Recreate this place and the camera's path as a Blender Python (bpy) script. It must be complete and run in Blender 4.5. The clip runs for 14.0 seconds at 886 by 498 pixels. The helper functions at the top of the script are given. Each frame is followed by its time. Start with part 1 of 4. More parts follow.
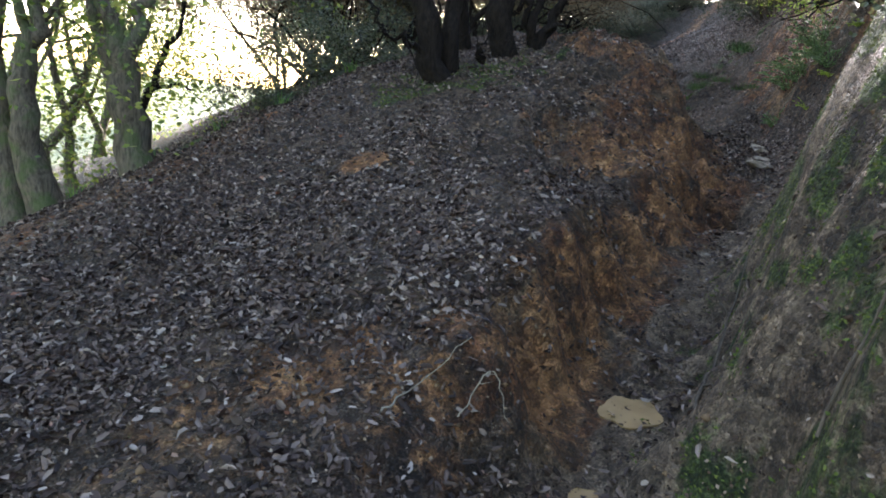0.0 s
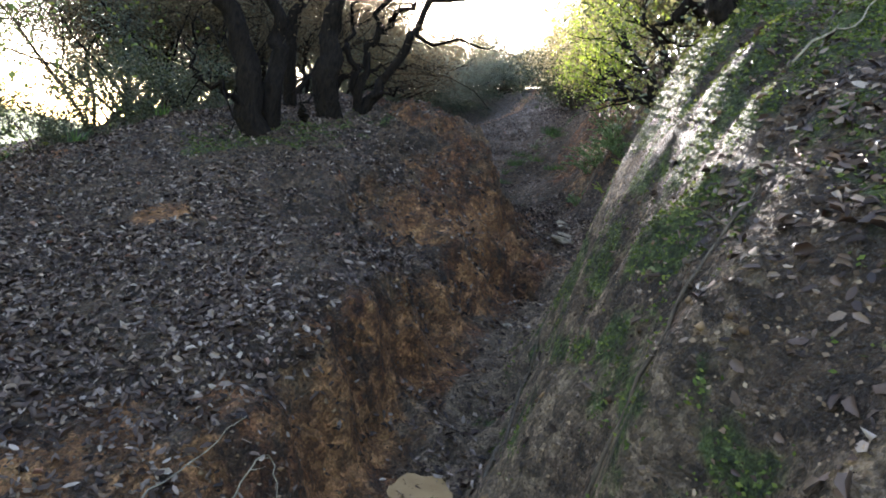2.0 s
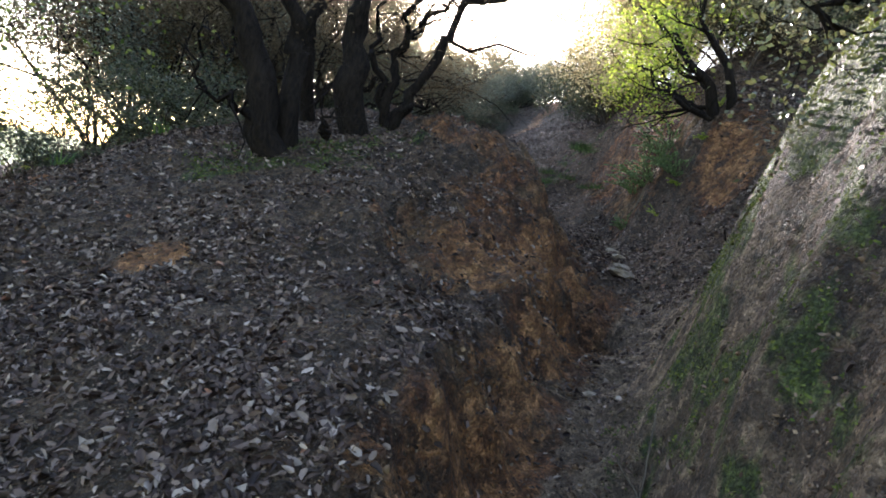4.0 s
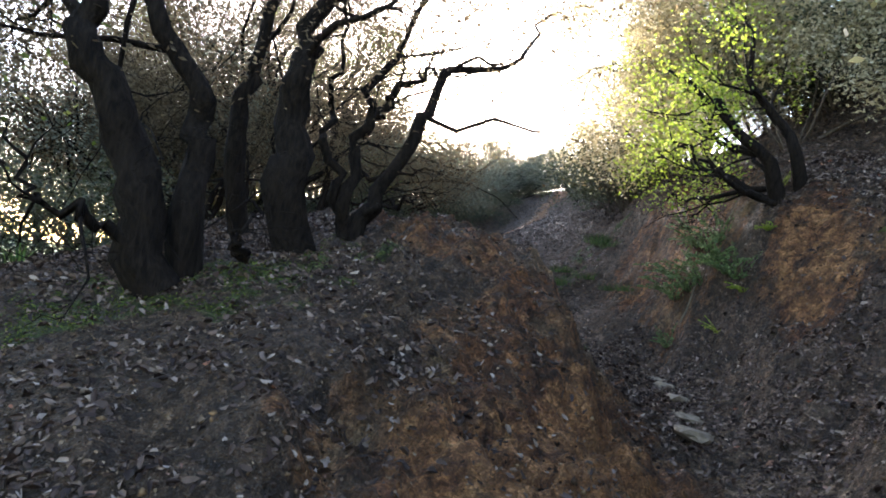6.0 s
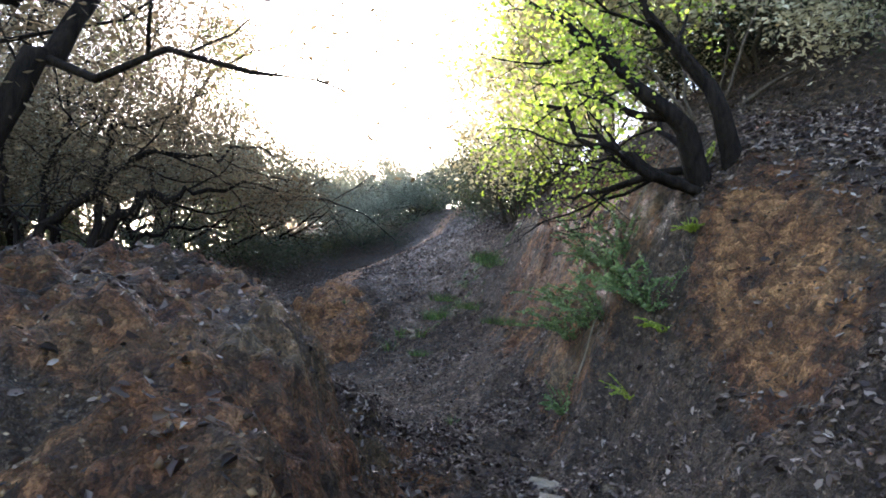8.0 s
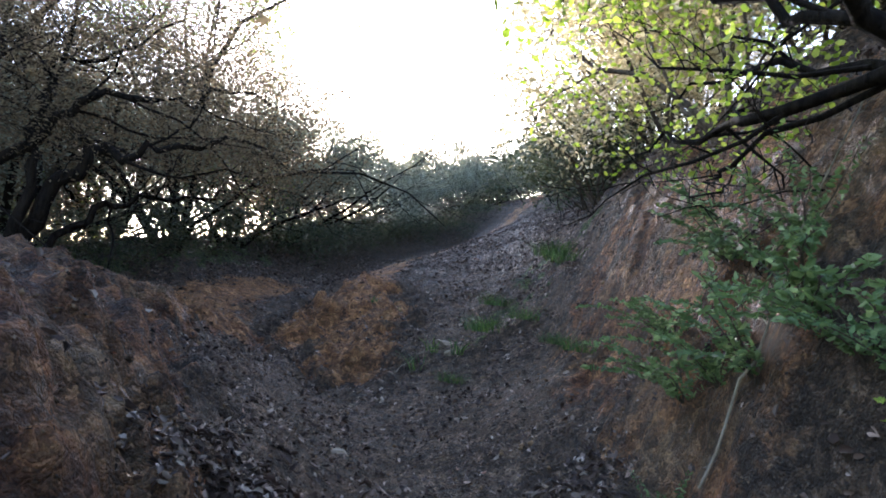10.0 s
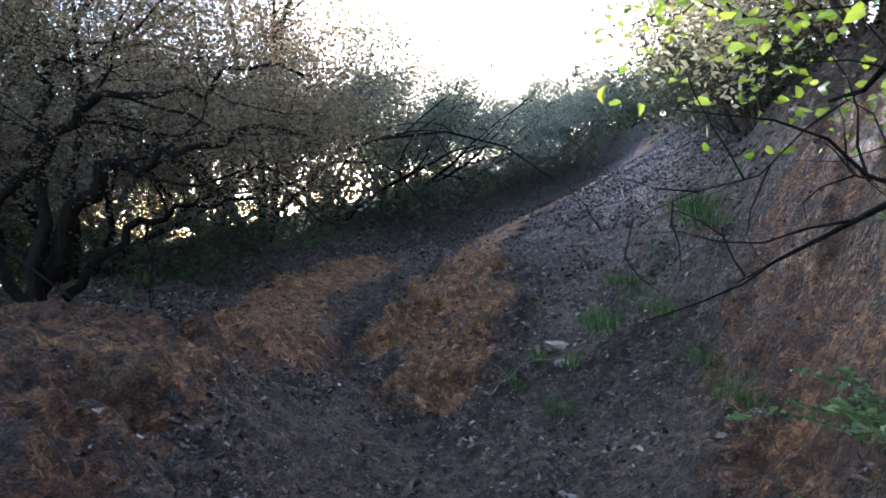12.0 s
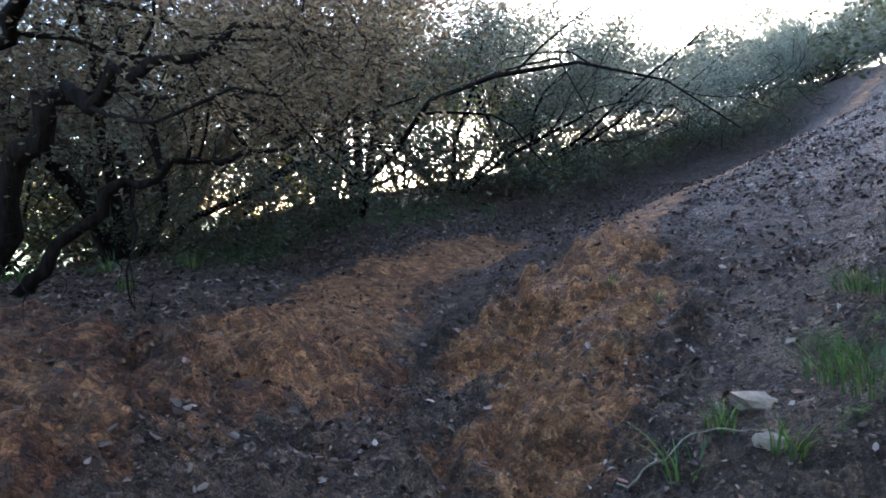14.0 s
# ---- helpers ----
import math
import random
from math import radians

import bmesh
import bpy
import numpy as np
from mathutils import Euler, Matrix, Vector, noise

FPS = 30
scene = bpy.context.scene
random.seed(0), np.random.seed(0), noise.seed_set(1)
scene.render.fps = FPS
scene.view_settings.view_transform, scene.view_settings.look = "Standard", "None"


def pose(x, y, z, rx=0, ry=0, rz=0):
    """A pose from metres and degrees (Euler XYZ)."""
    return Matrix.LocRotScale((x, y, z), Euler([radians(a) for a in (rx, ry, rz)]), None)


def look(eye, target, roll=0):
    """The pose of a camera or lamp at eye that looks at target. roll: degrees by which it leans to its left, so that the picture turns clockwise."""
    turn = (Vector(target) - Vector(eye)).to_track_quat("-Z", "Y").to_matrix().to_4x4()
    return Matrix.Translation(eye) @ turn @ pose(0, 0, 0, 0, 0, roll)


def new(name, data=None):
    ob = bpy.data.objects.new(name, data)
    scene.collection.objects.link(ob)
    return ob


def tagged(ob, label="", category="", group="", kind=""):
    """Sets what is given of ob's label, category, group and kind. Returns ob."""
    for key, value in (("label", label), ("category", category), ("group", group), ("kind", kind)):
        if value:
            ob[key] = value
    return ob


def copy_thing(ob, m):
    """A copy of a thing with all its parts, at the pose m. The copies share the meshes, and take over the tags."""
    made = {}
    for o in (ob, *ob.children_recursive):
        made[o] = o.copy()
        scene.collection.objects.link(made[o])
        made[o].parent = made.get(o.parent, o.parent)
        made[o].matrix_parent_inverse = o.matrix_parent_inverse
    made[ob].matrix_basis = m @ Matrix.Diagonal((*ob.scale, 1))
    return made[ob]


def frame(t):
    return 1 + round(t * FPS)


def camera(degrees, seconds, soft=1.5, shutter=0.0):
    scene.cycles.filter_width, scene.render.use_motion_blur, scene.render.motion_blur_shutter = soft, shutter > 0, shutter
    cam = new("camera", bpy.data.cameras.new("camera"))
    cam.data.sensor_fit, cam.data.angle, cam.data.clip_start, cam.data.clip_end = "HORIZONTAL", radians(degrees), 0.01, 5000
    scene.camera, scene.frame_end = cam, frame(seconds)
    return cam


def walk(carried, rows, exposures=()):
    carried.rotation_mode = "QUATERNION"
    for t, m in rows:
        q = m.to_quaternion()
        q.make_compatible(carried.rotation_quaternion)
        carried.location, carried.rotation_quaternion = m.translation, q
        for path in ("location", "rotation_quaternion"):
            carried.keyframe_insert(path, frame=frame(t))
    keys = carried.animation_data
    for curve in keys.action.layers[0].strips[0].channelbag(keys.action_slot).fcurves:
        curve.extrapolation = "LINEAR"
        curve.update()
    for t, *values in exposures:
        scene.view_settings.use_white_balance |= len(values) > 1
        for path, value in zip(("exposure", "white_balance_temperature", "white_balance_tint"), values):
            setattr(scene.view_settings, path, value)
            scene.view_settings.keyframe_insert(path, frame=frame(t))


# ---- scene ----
cam = camera(70.0, 14.0, soft=1.8)
# seconds, eye, turn
PATH_ROWS = [
    (0.0, 0.000, 0.000, 1.550, 77.05, -7.07, -8.20),
    (0.5, 0.073, 0.032, 1.561, 79.25, -10.72, -13.88),
    (1.0, 0.154, 0.064, 1.580, 81.41, -10.66, -18.52),
    (1.5, 0.180, 0.071, 1.593, 83.35, -10.92, -21.68),
    (2.0, 0.185, 0.070, 1.603, 84.75, -11.91, -22.80),
    (2.5, 0.166, 0.076, 1.592, 85.53, -13.75, -23.86),
    (2.7, 0.147, 0.094, 1.577, 85.87, -14.37, -23.76),
    (4.8, 0.493, 1.738, 1.814, 87.38, -8.36, -22.72),
    (5.0, 0.597, 1.847, 1.871, 89.21, -6.96, -23.63),
    (5.5, 0.884, 2.292, 1.906, 91.74, -3.93, -21.40),
    (6.0, 1.033, 2.719, 1.980, 94.13, -8.92, -21.43),
    (6.5, 1.494, 3.192, 1.983, 95.44, -4.57, -26.51),
    (7.0, 1.855, 3.578, 2.086, 95.23, -5.06, -26.01),
    (7.5, 2.399, 4.160, 2.195, 95.04, -2.14, -24.69),
    (8.0, 2.772, 4.434, 2.377, 96.77, -3.93, -28.08),
    (8.2, 2.821, 4.539, 2.406, 97.58, -3.34, -25.68),
    (10.3, 4.186, 6.483, 2.675, 95.29, -6.13, -20.27),
    (10.5, 4.256, 6.688, 2.758, 95.18, -2.69, -17.55),
    (11.0, 4.335, 6.905, 2.832, 93.04, -3.20, -16.91),
    (11.5, 4.603, 6.984, 2.925, 91.29, -6.21, -16.89),
    (12.0, 4.775, 7.318, 3.119, 88.57, -0.77, -7.82),
    (12.5, 4.781, 7.834, 3.027, 88.74, -2.11, -0.37),
    (13.0, 4.934, 8.296, 3.005, 87.74, -2.03, 2.46),
    (13.5, 5.066, 8.733, 3.017, 86.14, -2.14, 5.87),
    (14.0, 5.230, 9.202, 3.056, 86.60, -1.10, 5.73),
]
walk(cam, [(t, pose(x, y, z, rx, ry, rz)) for t, x, y, z, rx, ry, rz in PATH_ROWS],
     exposures=[(0.0, 3.25, 6200, 16), (2.7, 3.25, 6200, 16), (5.0, 2.95, 6250, 17), (8.0, 3.6, 5900, 17), (10.3, 3.45, 5600, 17), (12.0, 3.55, 5400, 17), (14.0, 3.9, 5400, 18)])

# ---------------------------------------------------------------- light
SUN_AZ, SUN_EL = 14.3, 14.0
world = bpy.data.worlds.new("world")
scene.world = world
world.use_nodes = True
wn, wl = world.node_tree.nodes, world.node_tree.links
wn.clear()
sky = wn.new("ShaderNodeTexSky")
sky.sky_type = "NISHITA"
sky.sun_disc = False
sky.sun_elevation = radians(SUN_EL)
sky.sun_rotation = radians(SUN_AZ)
sky.air_density, sky.dust_density, sky.ozone_density = 1.0, 1.2, 1.0
bg = wn.new("ShaderNodeBackground")
bg.inputs["Strength"].default_value = 0.15
wout = wn.new("ShaderNodeOutputWorld")
wl.new(sky.outputs["Color"], bg.inputs["Color"])
wl.new(bg.outputs["Background"], wout.inputs["Surface"])

sun_dir = Vector((math.sin(radians(SUN_AZ)) * math.cos(radians(SUN_EL)),
                  math.cos(radians(SUN_AZ)) * math.cos(radians(SUN_EL)), math.sin(radians(SUN_EL))))
sun = new("sun", bpy.data.lights.new("sun", "SUN"))
sun.data.energy, sun.data.angle, sun.data.color = 4.0, radians(0.6), (1.0, 0.92, 0.8)
sun.matrix_world = look(sun_dir * 100, (0, 0, 0))

# ---------------------------------------------------------------- small tools


def hash3(ix, iy, iz, seed):
    h = (ix * 374761393 + iy * 668265263 + iz * 2147483647 + seed * 974634777) & 0xFFFFFFFF
    h = ((h ^ (h >> 13)) * 1274126177) & 0xFFFFFFFF
    h = (h ^ (h >> 16)) & 0xFFFFFFFF
    return h / 4294967295.0


def vnoise(p, scale, seed=0):
    """Smooth value noise, -1 to 1, of an (n, 3) array of places."""
    q = p / scale
    i = np.floor(q).astype(np.int64)
    f = q - i
    f = f * f * (3 - 2 * f)
    out = np.zeros(len(p))
    for dx in (0, 1):
        for dy in (0, 1):
            for dz in (0, 1):
                w = (f[:, 0] if dx else 1 - f[:, 0]) * (f[:, 1] if dy else 1 - f[:, 1]) * (f[:, 2] if dz else 1 - f[:, 2])
                out += w * hash3(i[:, 0] + dx, i[:, 1] + dy, i[:, 2] + dz, seed)
    return out * 2 - 1


def fbm(p, scale, octaves=3, seed=0):
    out, a, tot = 0, 1.0, 0.0
    for k in range(octaves):
        out = out + a * vnoise(p, scale / 2 ** k, seed + 17 * k)
        tot += a
        a *= 0.55
    return out / tot


def smooth(a, b, v):
    t = np.clip((v - a) / (b - a), 0, 1)
    return t * t * (3 - 2 * t)


def mesh_from(name, verts, faces, smooth_faces=False):
    me = bpy.data.meshes.new(name)
    me.from_pydata(verts, [], faces)
    if smooth_faces:
        me.polygons.foreach_set("use_smooth", [True] * len(me.polygons))
    me.update()
    return me


def quads_mesh(name, verts, quads, smooth_faces=False):
    """A mesh from numpy arrays of places and four-cornered faces."""
    verts, quads = np.asarray(verts, dtype=np.float32), np.asarray(quads, dtype=np.int32)
    me = bpy.data.meshes.new(name)
    me.vertices.add(len(verts))
    me.vertices.foreach_set("co", verts.ravel())
    me.loops.add(quads.size)
    me.loops.foreach_set("vertex_index", quads.ravel())
    me.polygons.add(len(quads))
    me.polygons.foreach_set("loop_start", np.arange(0, quads.size, quads.shape[1], dtype=np.int32))
    if smooth_faces:
        me.polygons.foreach_set("use_smooth", np.ones(len(quads), dtype=bool))
    me.update(calc_edges=True)
    return me


def part(name, me, material, parent, label=""):
    ob = new(name, me)
    me.materials.append(material)
    ob.parent = parent
    if label:
        ob["label"] = label
    return ob


# ---------------------------------------------------------------- materials


class Nodes:
    """Short hand for a node material."""

    def __init__(self, name):
        self.mat = bpy.data.materials.new(name)
        self.mat.use_nodes = True
        self.tree = self.mat.node_tree
        self.tree.nodes.clear()
        self.out = self.add("ShaderNodeOutputMaterial")

    def add(self, kind, **values):
        node = self.tree.nodes.new(kind)
        for key, value in values.items():
            node.inputs[key.replace("_", " ")].default_value = value
        return node

    def link(self, a, b):
        self.tree.links.new(a, b)

    def noise(self, scale, detail=4.0, rough=0.55, coords=None):
        n = self.add("ShaderNodeTexNoise", Scale=scale, Detail=detail, Roughness=rough)
        self.link(coords if coords else self.add("ShaderNodeTexCoord").outputs["Object"], n.inputs["Vector"])
        return n.outputs["Fac"]

    def ramp(self, fac, stops):
        r = self.add("ShaderNodeValToRGB")
        el = r.color_ramp.elements
        while len(el) < len(stops):
            el.new(0.5)
        for e, (p, c) in zip(el, stops):
            e.position, e.color = p, (*c, 1) if len(c) == 3 else c
        self.link(fac, r.inputs["Fac"])
        return r.outputs["Color"]

    def mix(self, fac, a, b, blend="MIX"):
        m = self.tree.nodes.new("ShaderNodeMix")
        m.data_type, m.blend_type = "RGBA", blend
        for sock, v in ((m.inputs[0], fac), (m.inputs[6], a), (m.inputs[7], b)):
            if isinstance(v, (int, float)):
                sock.default_value = v
            elif isinstance(v, tuple):
                sock.default_value = (*v, 1)
            else:
                self.link(v, sock)
        return m.outputs[2]

    def calc(self, op, a, b):
        m = self.tree.nodes.new("ShaderNodeMath")
        m.operation = op
        for sock, v in zip(m.inputs, (a, b)):
            if isinstance(v, (int, float)):
                sock.default_value = v
            else:
                self.link(v, sock)
        return m.outputs[0]

    def bump(self, height, strength, distance):
        b = self.add("ShaderNodeBump", Strength=strength, Distance=distance)
        self.link(height, b.inputs["Height"])
        return b.outputs["Normal"]

    def surface(self, color, rough, normal=None, spec=0.4):
        p = self.add("ShaderNodeBsdfPrincipled")
        p.inputs["Specular IOR Level"].default_value = spec
        for sock, v in ((p.inputs["Base Color"], color), (p.inputs["Roughness"], rough)):
            if isinstance(v, tuple):
                sock.default_value = (*v, 1)
            elif isinstance(v, (int, float)):
                sock.default_value = v
            else:
                self.link(v, sock)
        if normal:
            self.link(normal, p.inputs["Normal"])
        self.link(p.outputs["BSDF"], self.out.inputs["Surface"])
        return p


def make_ground():
    n = Nodes("gully_clay_and_leaf_mould")
    zones = n.add("ShaderNodeVertexColor")
    zones.layer_name = "zones"
    split = n.add("ShaderNodeSeparateColor")
    n.link(zones.outputs["Color"], split.inputs["Color"])
    fine, mid, big = n.noise(42, 8, 0.72), n.noise(8, 8, 0.68), n.noise(1.6, 4)
    speck = n.noise(130, 3, 0.7)
    mould = n.ramp(mid, [(0.3, (0.028, 0.017, 0.010)), (0.5, (0.078, 0.048, 0.029)), (0.72, (0.165, 0.105, 0.062))])
    mould = n.mix(n.ramp(speck, [(0.52, (0, 0, 0)), (0.72, (1, 1, 1))]), mould, (0.15, 0.125, 0.10))
    # orange clay, darkened to carry the tree shade over the mound
    orange = n.ramp(mid, [(0.3, (0.042, 0.019, 0.011)), (0.44, (0.115, 0.048, 0.022)), (0.56, (0.20, 0.088, 0.036)), (0.66, (0.26, 0.13, 0.057)), (0.8, (0.36, 0.21, 0.105))])
    dirt = n.noise(4.5, 6, 0.7)
    orange = n.mix(n.ramp(dirt, [(0.48, (0, 0, 0)), (0.6, (0.75, 0.75, 0.75))]), orange, n.ramp(fine, [(0.3, (0.03, 0.02, 0.014)), (0.7, (0.10, 0.065, 0.04))]))
    orange = n.mix(n.ramp(big, [(0.5, (0, 0, 0)), (0.75, (0.6, 0.6, 0.6))]), orange, (0.27, 0.19, 0.10))
    pale = n.ramp(mid, [(0.3, (0.10, 0.066, 0.042)), (0.55, (0.21, 0.145, 0.093)), (0.75, (0.33, 0.24, 0.155))])
    green = n.ramp(fine, [(0.3, (0.022, 0.028, 0.010)), (0.5, (0.06, 0.075, 0.022)), (0.72, (0.14, 0.17, 0.045))])
    edge = n.calc("ADD", n.calc("MULTIPLY", n.calc("SUBTRACT", mid, 0.5), 1.5), n.calc("MULTIPLY", n.calc("SUBTRACT", n.noise(2.6, 5, 0.65), 0.5), 1.2))

    def mask(channel, lo, hi):
        v = n.calc("ADD", split.outputs[channel], edge)
        return n.ramp(v, [(lo, (0, 0, 0)), (hi, (1, 1, 1))])

    place_at = n.add("ShaderNodeNewGeometry")
    gap = n.tree.nodes.new("ShaderNodeVectorMath")
    gap.operation = "DISTANCE"
    gap.inputs[1].default_value = (6, 12, 0)
    n.link(place_at.outputs["Position"], gap.inputs[0])
    # far meadow, its green paled to paint in the bright haze of distance
    meadow = n.ramp(n.noise(0.35, 5), [(0.3, (0.20, 0.24, 0.09)), (0.7, (0.42, 0.42, 0.20))])
    axes = n.add("ShaderNodeSeparateXYZ")
    n.link(place_at.outputs["Position"], axes.inputs[0])
    west = n.ramp(n.calc("MULTIPLY", axes.outputs["X"], -0.05), [(0.12, (0, 0, 0)), (0.4, (1, 1, 1))])
    beyond = n.ramp(n.calc("MULTIPLY", gap.outputs["Value"], 0.02), [(0.34, (0, 0, 0)), (0.6, (1, 1, 1))])
    mould = n.mix(n.calc("MULTIPLY", west, beyond), mould, meadow)
    col = n.mix(mask(2, 0.35, 0.65), mould, pale)
    col = n.mix(mask(0, 0.3, 0.6), col, orange)
    # ochre of cut clay, also brighter to stand for faces outside that shade
    fresh = n.ramp(mid, [(0.28, (0.14, 0.056, 0.022)), (0.45, (0.28, 0.125, 0.048)), (0.6, (0.40, 0.195, 0.078)), (0.78, (0.50, 0.30, 0.14))])
    fresh = n.mix(n.ramp(dirt, [(0.54, (0, 0, 0)), (0.66, (0.7, 0.7, 0.7))]), fresh, (0.075, 0.048, 0.03))
    col = n.mix(n.ramp(n.calc("ADD", zones.outputs["Alpha"], edge), [(0.34, (0, 0, 0)), (0.72, (0.92, 0.92, 0.92))]), col, fresh)
    col = n.mix(mask(1, 0.35, 0.6), col, green)
    warp = n.add("ShaderNodeTexNoise", Scale=14.0, Detail=3.0)
    n.link(place_at.outputs["Position"], warp.inputs["Vector"])
    bent = n.mix(0.12, place_at.outputs["Position"], warp.outputs["Color"], "ADD")
    tones = []
    for scale, low, high in ((17.0, 0.5, 1.5), (58.0, 0.55, 1.5)):
        cell = n.add("ShaderNodeTexVoronoi", Scale=scale)
        n.link(bent, cell.inputs["Vector"])
        tones.append(cell)
        shade = n.ramp(cell.outputs["Color"], [(0.2, (low,) * 3), (0.5, (0.85,) * 3), (0.8, (high,) * 3)])
        col = n.mix(0.8, col, shade, "MULTIPLY")
    grain = n.ramp(n.noise(95, 6, 0.8), [(0.36, (0.5,) * 3), (0.5, (0.95,) * 3), (0.64, (1.5,) * 3)])
    col = n.mix(0.85, col, grain, "MULTIPLY")
    rough = n.ramp(mid, [(0.3, (0.55,) * 3), (0.7, (0.9,) * 3)])
    lumps = n.calc("ADD", n.calc("MULTIPLY", tones[0].outputs["Distance"], -0.9), n.calc("MULTIPLY", tones[1].outputs["Distance"], -0.6))
    height = n.calc("ADD", n.calc("MULTIPLY", fine, 0.8), n.calc("ADD", n.calc("MULTIPLY", mid, 1.2), n.calc("MULTIPLY", speck, 0.4)))
    n.surface(col, rough, n.bump(n.calc("ADD", height, lumps), 1.0, 0.07), 0.2)
    return n.mat


def make_leaf(name, stops, translucent, rough=0.5, spec=0.45):
    """Leaves that let light through; each one its own shade."""
    n = Nodes(name)
    geo = n.add("ShaderNodeNewGeometry")
    col = n.ramp(geo.outputs["Random Per Island"], stops)
    col = n.mix(0.35, col, n.ramp(n.noise(60, 3), [(0.3, (0.3, 0.3, 0.3)), (0.7, (1, 1, 1))]), "MULTIPLY")
    p = n.surface(col, rough, None, spec)
    if translucent > 0:
        t = n.add("ShaderNodeBsdfTranslucent")
        n.link(n.mix(0.35, col, (1.0, 0.95, 0.5), "MULTIPLY") if translucent > 0.3 else col, t.inputs["Color"])
        m = n.add("ShaderNodeMixShader", Fac=translucent)
        n.link(p.outputs["BSDF"], m.inputs[1])
        n.link(t.outputs["BSDF"], m.inputs[2])
        n.link(m.outputs["Shader"], n.out.inputs["Surface"])
    return n.mat


def make_bark(name, dark, light, mossy=0.0):
    n = Nodes(name)
    tc = n.add("ShaderNodeTexCoord")
    mp = n.add("ShaderNodeMapping")
    mp.inputs["Scale"].default_value = (1, 1, 0.22)
    n.link(tc.outputs["Object"], mp.inputs["Vector"])
    furrow = n.noise(38, 5, 0.65, mp.outputs["Vector"])
    col = n.ramp(furrow, [(0.35, dark), (0.68, light)])
    if mossy:
        col = n.mix(n.ramp(n.noise(5, 4), [(0.5, (0, 0, 0)), (0.65, (mossy,) * 3)]), col, (0.06, 0.09, 0.025))
    n.surface(col, 0.95, n.bump(furrow, 0.9, 0.02), 0.08)
    return n.mat


def make_water():
    n = Nodes("muddy_water")
    c = n.ramp(n.noise(6, 3), [(0.3, (0.17, 0.105, 0.042)), (0.7, (0.24, 0.155, 0.068))])
    n.surface(c, 0.35, n.bump(n.noise(9, 2), 0.05, 0.01), 0.04)
    return n.mat


def make_stone():
    n = Nodes("pale_sandstone")
    c = n.ramp(n.noise(22, 5, 0.65), [(0.3, (0.10, 0.075, 0.05)), (0.7, (0.26, 0.20, 0.135))])
    n.surface(c, 0.75, n.bump(n.noise(45, 5), 0.7, 0.01), 0.35)
    return n.mat


ground_mat = make_ground()
litter_mat = make_leaf("dead_leaf", [(0.0, (0.019, 0.010, 0.007)), (0.4, (0.056, 0.032, 0.022)), (0.74, (0.122, 0.078, 0.056)), (0.92, (0.25, 0.18, 0.138)), (0.99, (0.39, 0.305, 0.24)), (1.0, (0.24, 0.085, 0.04))], 0.1, 0.55, 0.22)
debris_mat = make_leaf("leaf_crumbs", [(0.0, (0.014, 0.008, 0.005)), (0.45, (0.06, 0.036, 0.021)), (0.8, (0.14, 0.09, 0.054)), (1.0, (0.30, 0.21, 0.135))], 0.0, 0.75, 0.2)
lime_mat = make_leaf("lime_green_leaf", [(0.0, (0.20, 0.30, 0.03)), (0.6, (0.38, 0.48, 0.06)), (1.0, (0.55, 0.60, 0.13))], 0.55)
oak_mat = make_leaf("oak_green_leaf", [(0.0, (0.07, 0.11, 0.02)), (0.6, (0.17, 0.21, 0.04)), (1.0, (0.32, 0.32, 0.07))], 0.55)
heath_mat = make_leaf("grey_heath_leaf", [(0.0, (0.07, 0.050, 0.031)), (0.5, (0.15, 0.111, 0.068)), (1.0, (0.27, 0.205, 0.13))], 0.6, 0.7, 0.12)
blue_mat = make_leaf("grey_green_leaf", [(0.0, (0.09, 0.095, 0.072)), (0.5, (0.18, 0.185, 0.14)), (1.0, (0.31, 0.30, 0.235))], 0.6, 0.7, 0.12)
under_mat = make_leaf("dark_green_leaf", [(0.0, (0.035, 0.045, 0.02)), (0.6, (0.075, 0.085, 0.04)), (1.0, (0.14, 0.13, 0.07))], 0.4)
fern_mat = make_leaf("blue_green_fern_leaf", [(0.0, (0.08, 0.13, 0.045)), (0.6, (0.17, 0.25, 0.09)), (1.0, (0.30, 0.38, 0.15))], 0.5)
straw_mat = make_leaf("dry_straw_leaf", [(0.0, (0.26, 0.21, 0.12)), (0.5, (0.48, 0.40, 0.24)), (1.0, (0.66, 0.58, 0.38))], 0.5)
grass_mat = make_leaf("grass_green_blade", [(0.0, (0.03, 0.06, 0.015)), (0.6, (0.065, 0.13, 0.03)), (1.0, (0.14, 0.21, 0.04))], 0.4)
moss_mat = make_leaf("bright_moss", [(0.0, (0.05, 0.068, 0.014)), (0.6, (0.11, 0.14, 0.03)), (1.0, (0.20, 0.22, 0.05))], 0.35, 0.8, 0.15)
# dark bark, taken near black so the colour holds its backlit shade
backlit_bark = make_bark("backlit_heath_bark", (0.006, 0.0045, 0.004), (0.022, 0.016, 0.012))
oak_bark = make_bark("mossy_oak_bark", (0.05, 0.04, 0.028), (0.15, 0.12, 0.085), 0.6)
twig_bark = make_bark("brown_twig_bark", (0.05, 0.038, 0.028), (0.13, 0.10, 0.072))
pale_bark = make_bark("dry_pale_twig_bark", (0.16, 0.13, 0.095), (0.34, 0.28, 0.2))
crumb_mat = make_leaf("clay_crumb", [(0.0, (0.03, 0.018, 0.011)), (0.5, (0.10, 0.058, 0.03)), (1.0, (0.22, 0.135, 0.07))], 0.0, 0.9, 0.15)
water_mat = make_water()
stone_mat = make_stone()


